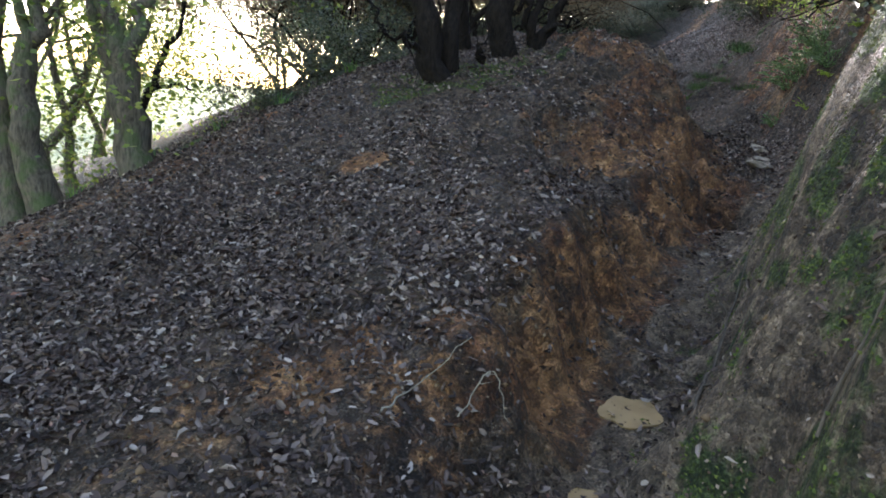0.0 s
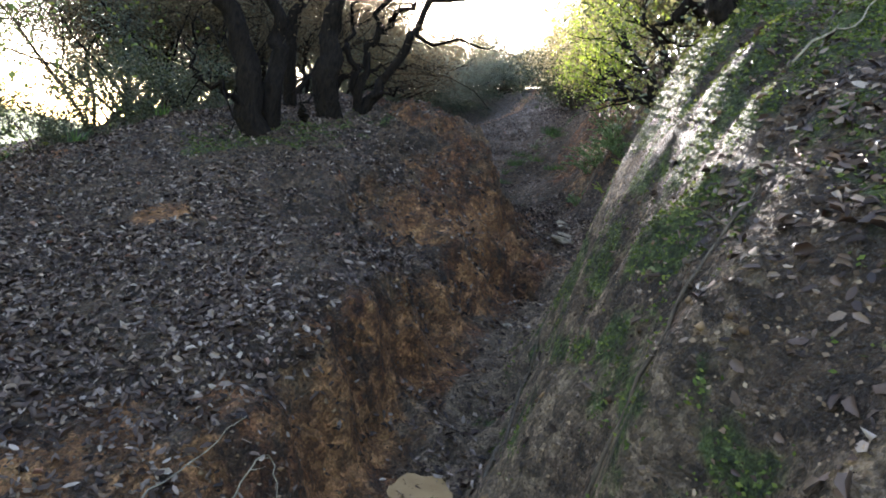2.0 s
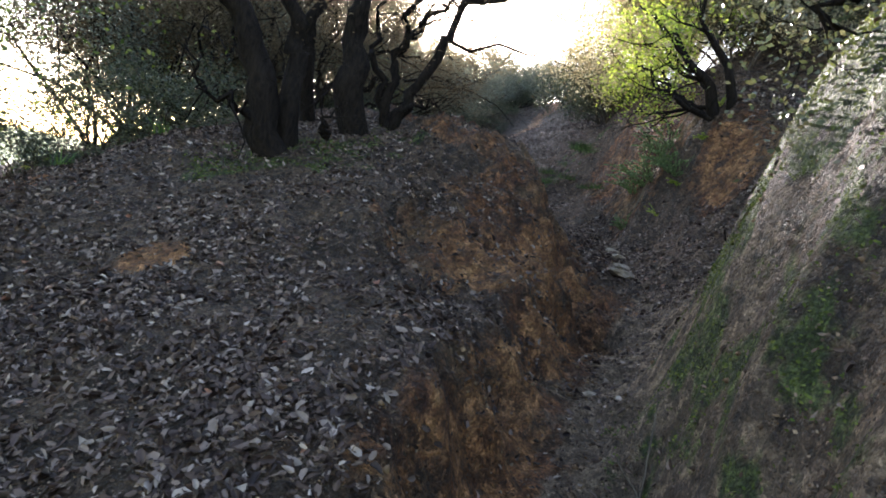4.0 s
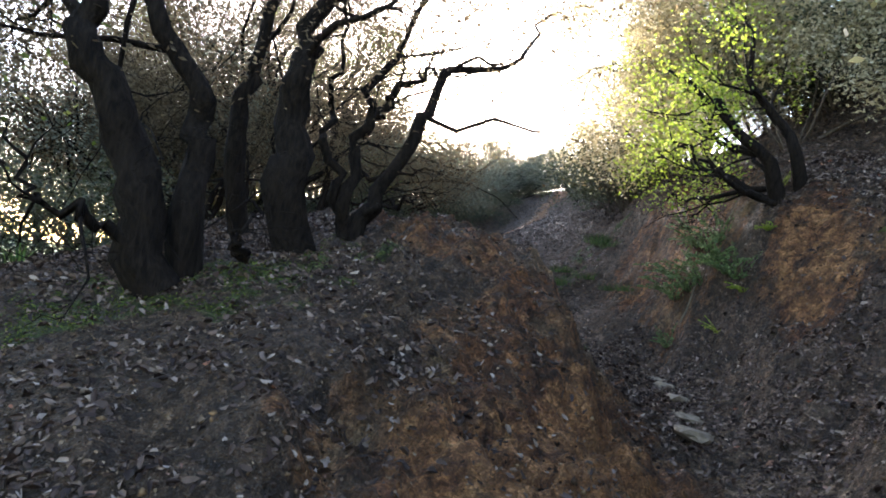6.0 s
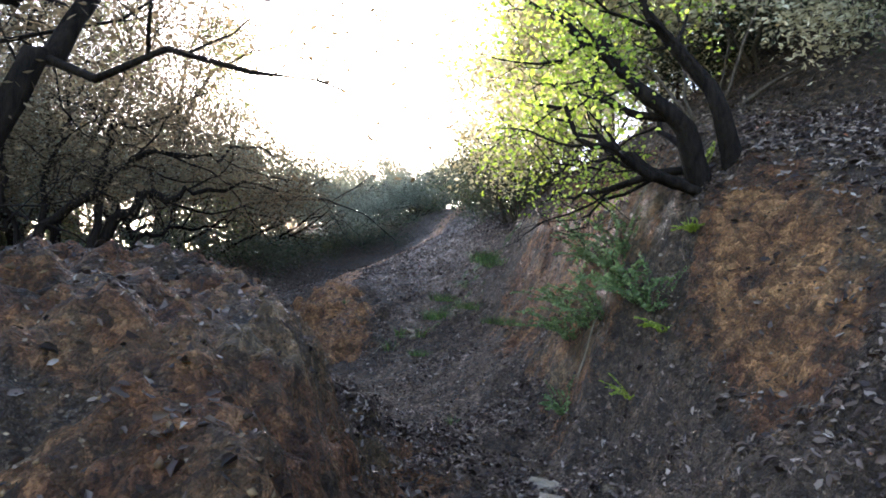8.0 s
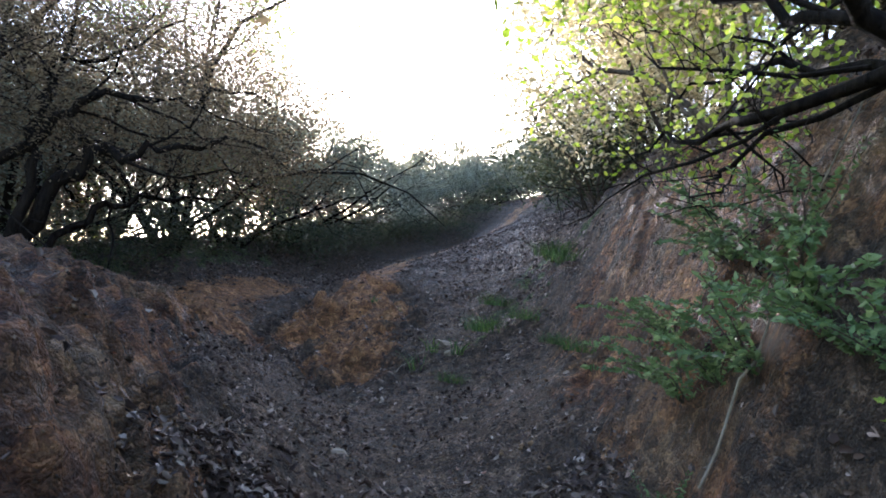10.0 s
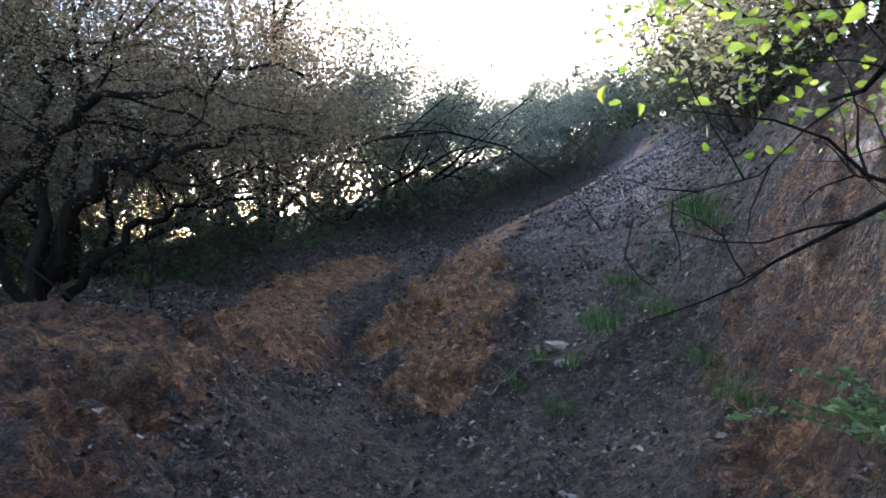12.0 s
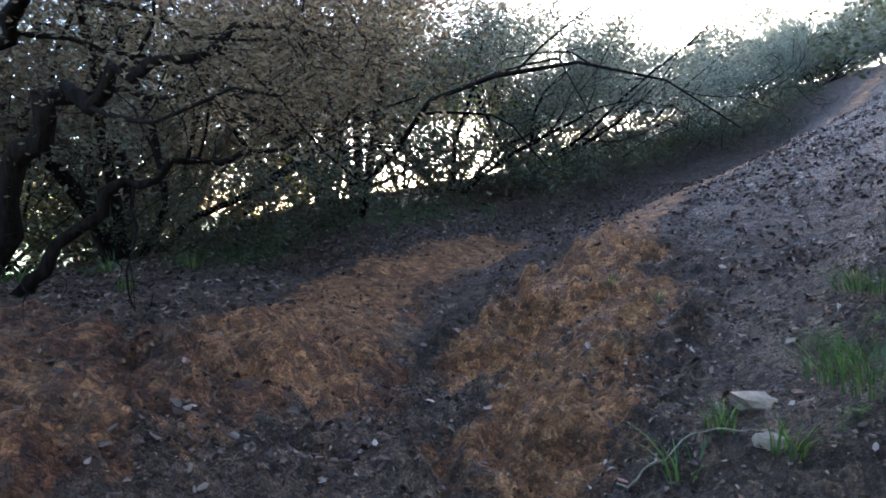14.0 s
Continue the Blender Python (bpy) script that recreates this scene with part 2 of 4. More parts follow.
# ---------------------------------------------------------------- the lie of the land
# Break lines of the gully: each a line of places along one fold of the ground.
BED = [(-0.8, -3, -0.8), (0.2, 0, -0.1), (0.85, 1.5, 0.1), (1.35, 2.4, 0.27), (2.3, 3.7, 0.66), (3.2, 4.75, 0.95),
       (4.1, 5.95, 1.33), (4.9, 7.2, 1.5), (5.4, 8.4, 1.62), (5.5, 9.6, 1.65), (5.3, 11.2, 1.72), (4.85, 12.3, 1.95),
       (4.75, 13.3, 2.08), (4.4, 14.6, 2.36), (5.0, 16.0, 2.6), (7.2, 19.5, 3.2), (11, 24, 4.6)]
LEFT_FOOT = [(-0.3, 0, -0.05), (0.35, 1.5, 0.18), (0.9, 2.45, 0.32), (1.85, 3.7, 0.66), (2.7, 4.68, 0.96), (3.4, 5.6, 1.28),
             (3.95, 6.7, 1.45), (4.4, 7.9, 1.6), (4.75, 9.3, 1.7), (4.7, 10.6, 1.8)]
LEFT_LEDGE = [(0.1, 1.6, 0.35), (0.64, 2.32, 0.68), (0.92, 2.75, 0.84), (1.5, 3.55, 1.02), (2.35, 4.4, 1.15), (2.95, 5.1, 1.3)]
MOUND_FOOT = [(1.2, 4.4, 1.2), (2.0, 4.85, 1.26), (2.85, 5.2, 1.34), (3.22, 5.6, 1.43), (3.52, 6.15, 1.5), (3.85, 7.0, 1.62), (4.05, 8.0, 1.75)]
MOUND_BROW = [(1.2, 4.85, 1.5), (1.9, 5.3, 1.64), (2.4, 5.7, 1.74), (2.85, 5.98, 1.92), (3.22, 6.12, 2.06), (3.48, 6.6, 2.16), (3.62, 7.2, 2.28),
              (3.62, 7.9, 2.42), (3.45, 8.7, 2.58), (3.5, 9.5, 2.52), (3.45, 10.5, 2.64), (3.5, 11.2, 2.58), (3.75, 11.8, 2.42), (4.2, 12.6, 2.3), (4.15, 13.6, 2.32)]
MOUND_TOP = [(0.65, 5.9, 1.5), (1.3, 6.1, 1.78), (2.1, 6.5, 2.15), (2.4, 6.9, 2.4), (2.9, 6.85, 2.42), (3.25, 7.1, 2.45), (3.0, 7.8, 2.55), (2.9, 8.5, 2.64), (2.8, 10.0, 2.7),
             (2.7, 11.5, 2.62), (2.9, 13, 2.5), (3.0, 15, 2.5)]
TREE_TOP = [(0.1, 7.0, 1.76), (0.75, 6.8, 1.92), (1.6, 7.1, 2.15), (2.2, 7.3, 2.35)]
PLATEAU = [(-0.4, 9, 1.5), (1, 9.5, 2.3), (1, 12, 2.4), (0.3, 15, 2.2), (0, 17.5, 2.1), (0.6, 20, 2.6)]
LEFT_NEAR = [(-2.5, -2, -0.4), (-2.0, 0.5, -0.05), (-0.9, 1.8, 0.2), (-0.6, 3, 0.45), (-0.5, 4.2, 0.66), (-0.35, 5.2, 0.95), (-0.3, 6.2, 1.35)]
LEFT_SLOPE = [(0.32, 2.6, 0.62), (0.49, 3.43, 0.92), (0.96, 4.46, 1.2), (0.2, 4.75, 1.02), (0.2, 5.8, 1.3)]
LEFT_RIM = [(-3.2, 2.0, -0.2), (-2.3, 4.5, 0.2), (-1.95, 5.8, 0.5), (-1.1, 6.2, 0.98), (-0.3, 6.5, 1.42)]
LEFT_DROP = [(-5, 2, -1.2), (-3.9, 5.5, -0.6), (-3.2, 8.3, -0.1), (-2.4, 9.6, 0.4), (-3.6, 11.5, -0.1), (-5.5, 14, -1.2)]
RIGHT_FOOT = [(0.6, -2, -0.4), (0.8, 0, 0.0), (1.25, 1.4, 0.17), (1.62, 2.2, 0.34), (2.5, 3.5, 0.73), (3.4, 4.5, 1.02), (4.35, 5.6, 1.42),
              (5.2, 6.9, 1.62), (5.8, 8.2, 1.8), (6.02, 9.25, 2.06), (6.0, 10.5, 1.98)]
RIGHT_WALL = [(0.8, -1.5, 0.6), (1.0, 0.2, 1.0), (1.33, 1.3, 1.12), (1.62, 1.9, 1.34), (2.0, 2.5, 1.5), (2.42, 3.0, 1.9), (2.9, 3.48, 2.05), (3.3, 3.9, 1.75), (3.8, 4.2, 1.85)]
RIGHT_BROW = [(1.5, -1, 1.6), (1.75, 0.4, 1.75), (2.3, 1.8, 2.45), (2.6, 2.6, 2.72), (2.72, 3.12, 2.52), (3.1, 3.5, 2.55), (3.8, 3.8, 2.6)]
RIGHT_TOP = [(3.4, -1.5, 2.8), (3.2, 0.5, 2.72), (3.1, 2.0, 2.8), (2.98, 2.85, 2.98), (3.35, 3.4, 3.05), (4.2, 3.2, 3.5), (5.2, 4.2, 3.7)]
LEAFY = [(4.5, 5.15, 1.68), (5.0, 5.8, 2.05), (5.4, 6.2, 2.3), (5.5, 6.95, 2.36), (5.62, 7.75, 2.1)]
LEAFY_TOP = [(5.0, 4.8, 2.5), (5.6, 5.6, 2.9), (5.62, 6.4, 2.75), (5.76, 6.92, 3.2)]
CLIFF_FOOT = [(5.64, 7.25, 2.45), (5.85, 8.0, 2.3), (6.3, 9.1, 2.45), (6.6, 10.0, 2.45), (6.95, 11.1, 2.6)]
CLIFF_TOP = [(5.82, 7.15, 3.24), (6.3, 8.2, 3.4), (6.75, 9.1, 3.5), (7.5, 10.8, 3.86), (8.6, 12.6, 4.5)]
HILL = [(7.0, 6.9, 4.0), (7.2, 5.4, 4.2), (7.9, 8.0, 4.75), (8.7, 8.8, 5.6), (9.3, 7.4, 6.3), (9.3, 10.8, 5.2), (11, 15, 5.6)]
SLOPE = [(6.1, 11.0, 2.0), (6.68, 11.6, 2.46), (6.9, 12.2, 2.5), (7.35, 13.5, 2.92), (7.68, 12.2, 3.3), (10, 17, 4.5), (12.5, 20, 5.9)]
SPUR = [(5.2, 13.2, 2.16), (5.55, 13.7, 2.56), (6.0, 14.4, 2.84), (7, 16.5, 3.27), (8.6, 18.7, 3.8), (11, 20.9, 4.85), (13.5, 24.1, 6.5), (17, 30, 8.0)]
SPUR_FRONT = [(5.4, 12.2, 2.02), (5.6, 12.55, 2.25), (6.0, 13.6, 2.6), (6.6, 13.6, 2.62)]
FAR_BANK = [(2.6, 15.3, 2.75), (3.3, 16.6, 3.14), (4.5, 18.5, 3.3), (6.5, 21.5, 3.9), (9.5, 25, 5.0), (13, 29, 6.8)]
FAR_TOP = [(1.5, 20.7, 2.9), (3.1, 21, 3.4), (5, 25, 4.0), (8, 31, 5.5)]
MOSS_KNOBS = [(2.28, 2.12, 0.17, 0.15), (2.12, 2.02, 0.13, 0.10), (2.42, 2.5, 0.15, 0.10), (2.05, 1.72, 0.14, 0.07), (1.75, 1.75, 0.12, 0.06)]
LINES = [BED, LEFT_FOOT, LEFT_LEDGE, MOUND_FOOT, MOUND_BROW, MOUND_TOP, TREE_TOP, PLATEAU, LEFT_NEAR, LEFT_SLOPE, LEFT_RIM, LEFT_DROP,
         RIGHT_FOOT, RIGHT_WALL, RIGHT_BROW, RIGHT_TOP, LEAFY, LEAFY_TOP, CLIFF_FOOT, CLIFF_TOP, HILL, SLOPE, SPUR, SPUR_FRONT, FAR_BANK, FAR_TOP]


def along(line, step):
    """Places every so many metres along a line."""
    out = []
    for a, b in zip(line[:-1], line[1:]):
        a, b = np.array(a, float), np.array(b, float)
        n = max(1, int(np.hypot(*(b - a)[:2]) / step))
        out += [a + (b - a) * k / n for k in range(n)]
    return out + [np.array(line[-1], float)]


knots = np.array([p for line in LINES for p in along(line, 0.45)])
KC = 0.07


def kernel(a, b):
    return np.sqrt((a[:, None, 0] - b[None, :, 0]) ** 2 + (a[:, None, 1] - b[None, :, 1]) ** 2 + KC * KC)


nk = len(knots)
system = np.zeros((nk + 3, nk + 3))
system[:nk, :nk] = kernel(knots, knots) - np.eye(nk) * 0.008
system[:nk, nk] = system[nk, :nk] = 1
system[:nk, nk + 1:] = knots[:, :2]
system[nk + 1:, :nk] = knots[:, :2].T
weights = np.linalg.solve(system, np.r_[knots[:, 2], 0, 0, 0])


def line_gap(x, y, line):
    """Distance on the plan to a line."""
    best = np.full(len(x), 1e9)
    for a, b in zip(line[:-1], line[1:]):
        ax, ay, bx, by = a[0], a[1], b[0], b[1]
        t = np.clip(((x - ax) * (bx - ax) + (y - ay) * (by - ay)) / ((bx - ax) ** 2 + (by - ay) ** 2), 0, 1)
        best = np.minimum(best, np.hypot(x - ax - t * (bx - ax), y - ay - t * (by - ay)))
    return best


def base_height(x, y):
    p = np.stack([x, y], 1)
    z = np.empty(len(p))
    for k in range(0, len(p), 8000):
        q = p[k:k + 8000]
        z[k:k + 8000] = kernel(q, knots) @ weights[:nk] + weights[nk] + q @ weights[nk + 1:]
    away = np.hypot(x - 4, y - 10)
    far = np.clip(0.22 * (x - 3), -16, 9) + 3.0 * smooth(20, 70, y) - 1.0 + 1.5 * fbm(np.stack([x, y, 0 * x], 1), 25, 2, 5)
    w = smooth(22, 50, away)
    return z * (1 - w) + far * w


def ground_height(x, y):
    """Height of the ground with its lumps."""
    x, y = np.atleast_1d(np.asarray(x, float)), np.atleast_1d(np.asarray(y, float))
    z = base_height(x, y)
    e = 0.06
    steep = np.hypot(base_height(x + e, y) - z, base_height(x, y + e) - z) / e
    p = np.stack([x, y, z * 0.7], 1)
    side = smooth(0.6, 0.2, line_gap(x, y, RIGHT_BROW[1:6])) + smooth(0.6, 0.2, line_gap(x, y, RIGHT_WALL[1:7]))
    rough = (0.35 + 0.65 * smooth(0.4, 1.3, steep)) * (1 - 0.5 * np.clip(side, 0, 1))
    z = z + rough * (0.15 * fbm(p, 0.5, 3, 1) + 0.07 * fbm(p, 0.2, 2, 19) + 0.045 * fbm(p, 0.11, 2, 9)) + 0.02 * fbm(p, 0.2, 3, 33)
    lumpy = smooth(1.0, 0.4, np.minimum.reduce([line_gap(x, y, SPUR[:3]), line_gap(x, y, SPUR_FRONT[:3]), line_gap(x, y, MOUND_BROW[2:14]), line_gap(x, y, MOUND_FOOT[1:]), line_gap(x, y, MOUND_TOP[3:9])]))
    z = z + lumpy * (0.26 * (np.abs(fbm(p, 0.34, 2, 61)) - 0.3) + 0.13 * (np.abs(fbm(p, 0.15, 2, 63)) - 0.3))
    bank = np.maximum(smooth(0.9, 0.3, line_gap(x, y, RIGHT_BROW[2:6])), 0.8 * smooth(0.7, 0.3, line_gap(x, y, RIGHT_WALL[2:8])))
    z = z + bank * (0.06 * fbm(p, 0.4, 3, 55) + 0.05 * np.abs(fbm(p, 0.18, 2, 57)))
    for kx, ky, kr, kh in MOSS_KNOBS:
        z = z + kh * np.exp(-(((x - kx) ** 2 + (y - ky) ** 2) / kr ** 2) ** 1.5)
    z = z + rough * (0.05 * (np.abs(fbm(p, 0.1, 2, 83)) - 0.3) + 0.014 * fbm(p, 0.055, 2, 87))
    w1 = np.exp(-(((x - 1.4) / 0.24) ** 4 + ((y - 2.5) / 0.28) ** 4))
    z = z * (1 - w1) + 0.275 * w1
    w2 = np.exp(-(((x - 0.98) / 0.18) ** 4 + ((y - 1.95) / 0.22) ** 4))
    z = z * (1 - w2) + 0.16 * w2
    z = z - 0.35 * np.exp(-((x - 3.2) ** 2 + (y - 4.88) ** 2) / 0.17 ** 2)
    z = z - 0.16 * np.exp(-((x - 1.05) ** 2 + (y - 4.95) ** 2) / 0.16 ** 2) - 0.12 * np.exp(-((x - 1.75) ** 2 + (y - 5.1) ** 2) / 0.12 ** 2)
    z = z - 0.3 * np.exp(-((x - 3.62) ** 2 + (y - 11.0) ** 2) / 0.13 ** 2) - 0.2 * np.exp(-((x - 3.75) ** 2 + (y - 10.2) ** 2) / 0.15 ** 2)
    return z


def stretch(a, b, step, low, high, grow=1.12):
    mid = list(np.arange(a, b, step))
    lo, s, v = [], step, a
    while v > low:
        s *= grow
        v -= s
        lo.append(v)
    hi, s, v = [], step, mid[-1]
    while v < high:
        s *= grow
        v += s
        hi.append(v)
    return np.array(lo[::-1] + mid + hi)


gx = stretch(-1.6, 7.6, 0.027, -900, 900)
gy = stretch(0.9, 14.5, 0.03, -900, 1200)
GX, GY = np.meshgrid(gx, gy)
GZ = ground_height(GX.ravel(), GY.ravel())
nx, ny = len(gx), len(gy)
idx = np.arange(nx * ny).reshape(ny, nx)
ground_quads = np.stack([idx[:-1, :-1], idx[:-1, 1:], idx[1:, 1:], idx[1:, :-1]], -1).reshape(-1, 4)
ground_me = quads_mesh("ground", np.stack([GX.ravel(), GY.ravel(), GZ], 1), ground_quads, True)
ground = new("ground", ground_me)
tagged(ground, "eroded clay gully ground with leaf litter and moss", "ground", kind="structure")
ground_me.materials.append(ground_mat)


def grid_z(x, y):
    """Height on the built sheet."""
    x, y = np.atleast_1d(np.asarray(x, float)), np.atleast_1d(np.asarray(y, float))
    i = np.clip(np.searchsorted(gx, x) - 1, 0, nx - 2)
    j = np.clip(np.searchsorted(gy, y) - 1, 0, ny - 2)
    u, v = (x - gx[i]) / (gx[i + 1] - gx[i]), (y - gy[j]) / (gy[j + 1] - gy[j])
    Z = GZ.reshape(ny, nx)
    return (Z[j, i] * (1 - u) + Z[j, i + 1] * u) * (1 - v) + (Z[j + 1, i] * (1 - u) + Z[j + 1, i + 1] * u) * v


# what lies where: bare orange clay, moss, grey trodden clay
fx, fy = GX.ravel(), GY.ravel()
dzy, dzx = np.gradient(GZ.reshape(ny, nx), gy, gx)
steepness = np.hypot(dzx, dzy).ravel()
base_p = np.stack([fx, fy, GZ], 1)
patch = fbm(base_p, 0.6, 3, 71)
d_bed = line_gap(fx, fy, BED)
clay = np.maximum.reduce([
    smooth(0.75, 0.3, line_gap(fx, fy, MOUND_FOOT[1:])) * 0.9,
    smooth(0.5, 0.2, line_gap(fx, fy, MOUND_BROW[2:8])) * 0.9,
    smooth(0.4, 0.2, line_gap(fx, fy, LEFT_FOOT[2:6])) * 0.8,
    smooth(0.7, 0.3, line_gap(fx, fy, MOUND_BROW[8:13])) * 0.95,
    smooth(0.55, 0.2, line_gap(fx, fy, SPUR[:3])),
    smooth(0.45, 0.2, line_gap(fx, fy, SPUR[2:])) * 0.75,
    smooth(0.6, 0.2, line_gap(fx, fy, SPUR_FRONT[:3])) * 0.75,
    smooth(0.6, 0.25, line_gap(fx, fy, [(4.2, 12.6), (4.15, 14.5), (5.2, 16.4)])),
    smooth(0.7, 0.25, line_gap(fx, fy, [(6.1, 8.0), (6.5, 8.8), (7.1, 10.3)])) * 0.85,
    smooth(0.45, 0.2, line_gap(fx, fy, [(5.75, 6.6), (5.55, 6.1)])),
    smooth(0.85, 0.35, line_gap(fx, fy, MOUND_TOP[4:10])) * 0.8,
    smooth(0.6, 0.3, line_gap(fx, fy, [(-0.2, 2.1), (0.3, 2.2)])) * 0.45,
    smooth(0.25, 0.1, np.hypot(fx - 0.15, fy - 4.85)),
    smooth(0.6, 0.2, line_gap(fx, fy, [(-2.3, 4.7), (-1.4, 5.9), (-0.6, 6.4)])) * 0.5,
])
clay = np.clip(clay + (0.7 * patch + 0.45 * fbm(base_p, 0.17, 3, 77)) * (clay > 0.02), 0, 1)
moss = np.maximum.reduce([
    smooth(0.42, 0.12, line_gap(fx, fy, RIGHT_BROW[3:6])),
    smooth(0.5, 0.15, line_gap(fx, fy, RIGHT_WALL[2:7])) * 0.42,
    *[smooth(1.5 * kr, 0.6 * kr, np.hypot(fx - kx, fy - ky)) for kx, ky, kr, kh in MOSS_KNOBS],
    smooth(0.6, 0.2, line_gap(fx, fy, [(1.45, 1.25), (1.75, 1.6), (2.0, 2.1), (2.2, 2.3)])) * 0.42,
    smooth(0.6, 0.2, line_gap(fx, fy, RIGHT_BROW[1:4])) * 0.5,
    smooth(0.5, 0.15, line_gap(fx, fy, [(0.5, 6.35), (1.3, 6.35), (1.9, 6.6)])) * 0.55,
    smooth(1.0, 0.3, line_gap(fx, fy, [(2.0, 14.5), (3.0, 16.0), (4.6, 18.2)])) * 0.8,
    smooth(0.7, 0.2, line_gap(fx, fy, [(-1.4, 7.2), (-0.4, 8.0), (0.6, 9.5)])),
    smooth(0.9, 0.3, np.hypot(fx - 6.9, fy - 12.0)) * 0.4,
    smooth(0.8, 0.3, np.hypot(fx - 7.7, fy - 12.4)) * 0.4,
])
moss = np.clip(moss + (0.5 * fbm(base_p, 0.4, 2, 41) + 0.9 * fbm(base_p, 0.13, 3, 43)) * (moss > 0.02) - 0.12, 0, 1)
grey = np.maximum.reduce([smooth(0.5, 0.2, d_bed), 0.9 * smooth(0.45, 0.15, line_gap(fx, fy, LEFT_RIM[:4])), 0.6 * smooth(0.5, 0.1, line_gap(fx, fy, RIGHT_FOOT[1:7]))])
grey = np.clip(grey + 0.3 * patch * (grey > 0.02), 0, 1) * (1 - 0.7 * smooth(4.0, 6.5, fy))
# cut ochre faces, painted brighter than the shaded mound clay
fresh = np.maximum.reduce([
    smooth(0.42, 0.15, line_gap(fx, fy, MOUND_FOOT[1:4])) * 0.8,
    smooth(0.28, 0.1, line_gap(fx, fy, LEFT_FOOT[2:5])) * 0.75,
    smooth(0.6, 0.25, line_gap(fx, fy, SPUR[:3])),
    smooth(0.35, 0.15, line_gap(fx, fy, SPUR[2:])) * 0.85,
    smooth(0.6, 0.2, line_gap(fx, fy, SPUR_FRONT[:3])) * 0.75,
    smooth(0.6, 0.25, line_gap(fx, fy, [(4.0, 12.4), (4.05, 13.6), (4.0, 14.8), (5.0, 16.2)])),
    smooth(0.35, 0.12, line_gap(fx, fy, [(5.72, 6.6), (5.55, 6.1)])) * 0.7,
    smooth(0.4, 0.15, line_gap(fx, fy, [(6.3, 8.5), (6.95, 9.9)])) * 0.3,
    smooth(0.22, 0.1, np.hypot(fx - 0.15, fy - 4.85)),
    smooth(0.35, 0.15, line_gap(fx, fy, [(-0.25, 2.15), (0.25, 2.2)])) * 0.5,
    smooth(0.4, 0.15, line_gap(fx, fy, [(3.55, 10.6), (3.7, 11.2)])) * 0.5,
])
fresh = np.clip(fresh + (0.6 * patch + 0.4 * fbm(base_p, 0.17, 3, 79)) * (fresh > 0.02), 0, 1)
attr = ground_me.color_attributes.new("zones", "FLOAT_COLOR", "POINT")
attr.data.foreach_set("color", np.stack([clay, moss, grey, fresh], 1).astype(np.float32).ravel())

# ---------------------------------------------------------------- leaf litter


def leaf_sheet(centres, normals, sizes, turn, name, slim=0.5, curl=0.25, lift=0.0, plain=False):
    """Many small pointed leaves, each six corners and four faces folded along its rib."""
    n = len(centres)
    rs = np.random.RandomState(7 + n % 91)
    nrm = normals / np.linalg.norm(normals, axis=1)[:, None]
    ref = np.stack([np.cos(turn), np.sin(turn), rs.uniform(-0.3, 0.3, n)], 1)
    a = ref - nrm * (ref * nrm).sum(1)[:, None]
    a /= np.linalg.norm(a, axis=1)[:, None] + 1e-9
    b = np.cross(nrm, a)
    L, W = sizes, sizes * slim * rs.uniform(0.8, 1.2, n)
    c = rs.uniform(-1, 1, n) * curl * sizes
    if plain:
        shape, faces = ((-0.5, 0, 0.3), (0.0, 0.5, 0), (0.5, 0, 0.3), (0.0, -0.5, 0)), ((0, 3, 2, 1),)
    else:
        shape = ((-0.5, 0, 0.3), (-0.2, 0.46, 1.0), (0.25, 0.36, 0.8), (0.5, 0, -0.5), (0.25, -0.36, 0.9), (-0.2, -0.46, 1.0))
        faces = ((0, 3, 2, 1), (0, 5, 4, 3))
    pts = [centres + a * (u * L)[:, None] + b * (v * W)[:, None] + nrm * (w * c + lift)[:, None] for u, v, w in shape]
    verts = np.stack(pts, 1).reshape(-1, 3)
    base = (np.arange(n) * len(shape))[:, None]
    quads = np.concatenate([base + np.array(q) for q in faces], 0)
    return quads_mesh(name, verts, quads)


def ground_normal(x, y):
    e = 0.05
    z = grid_z(x, y)
    return np.stack([-(grid_z(x + e, y) - z) / e, -(grid_z(x, y + e) - z) / e, np.ones(len(x))], 1)


def lookup(field, x, y):
    i = np.clip(np.searchsorted(gx, x), 0, nx - 1)
    j = np.clip(np.searchsorted(gy, y), 0, ny - 1)
    return field.reshape(ny, nx)[j, i]


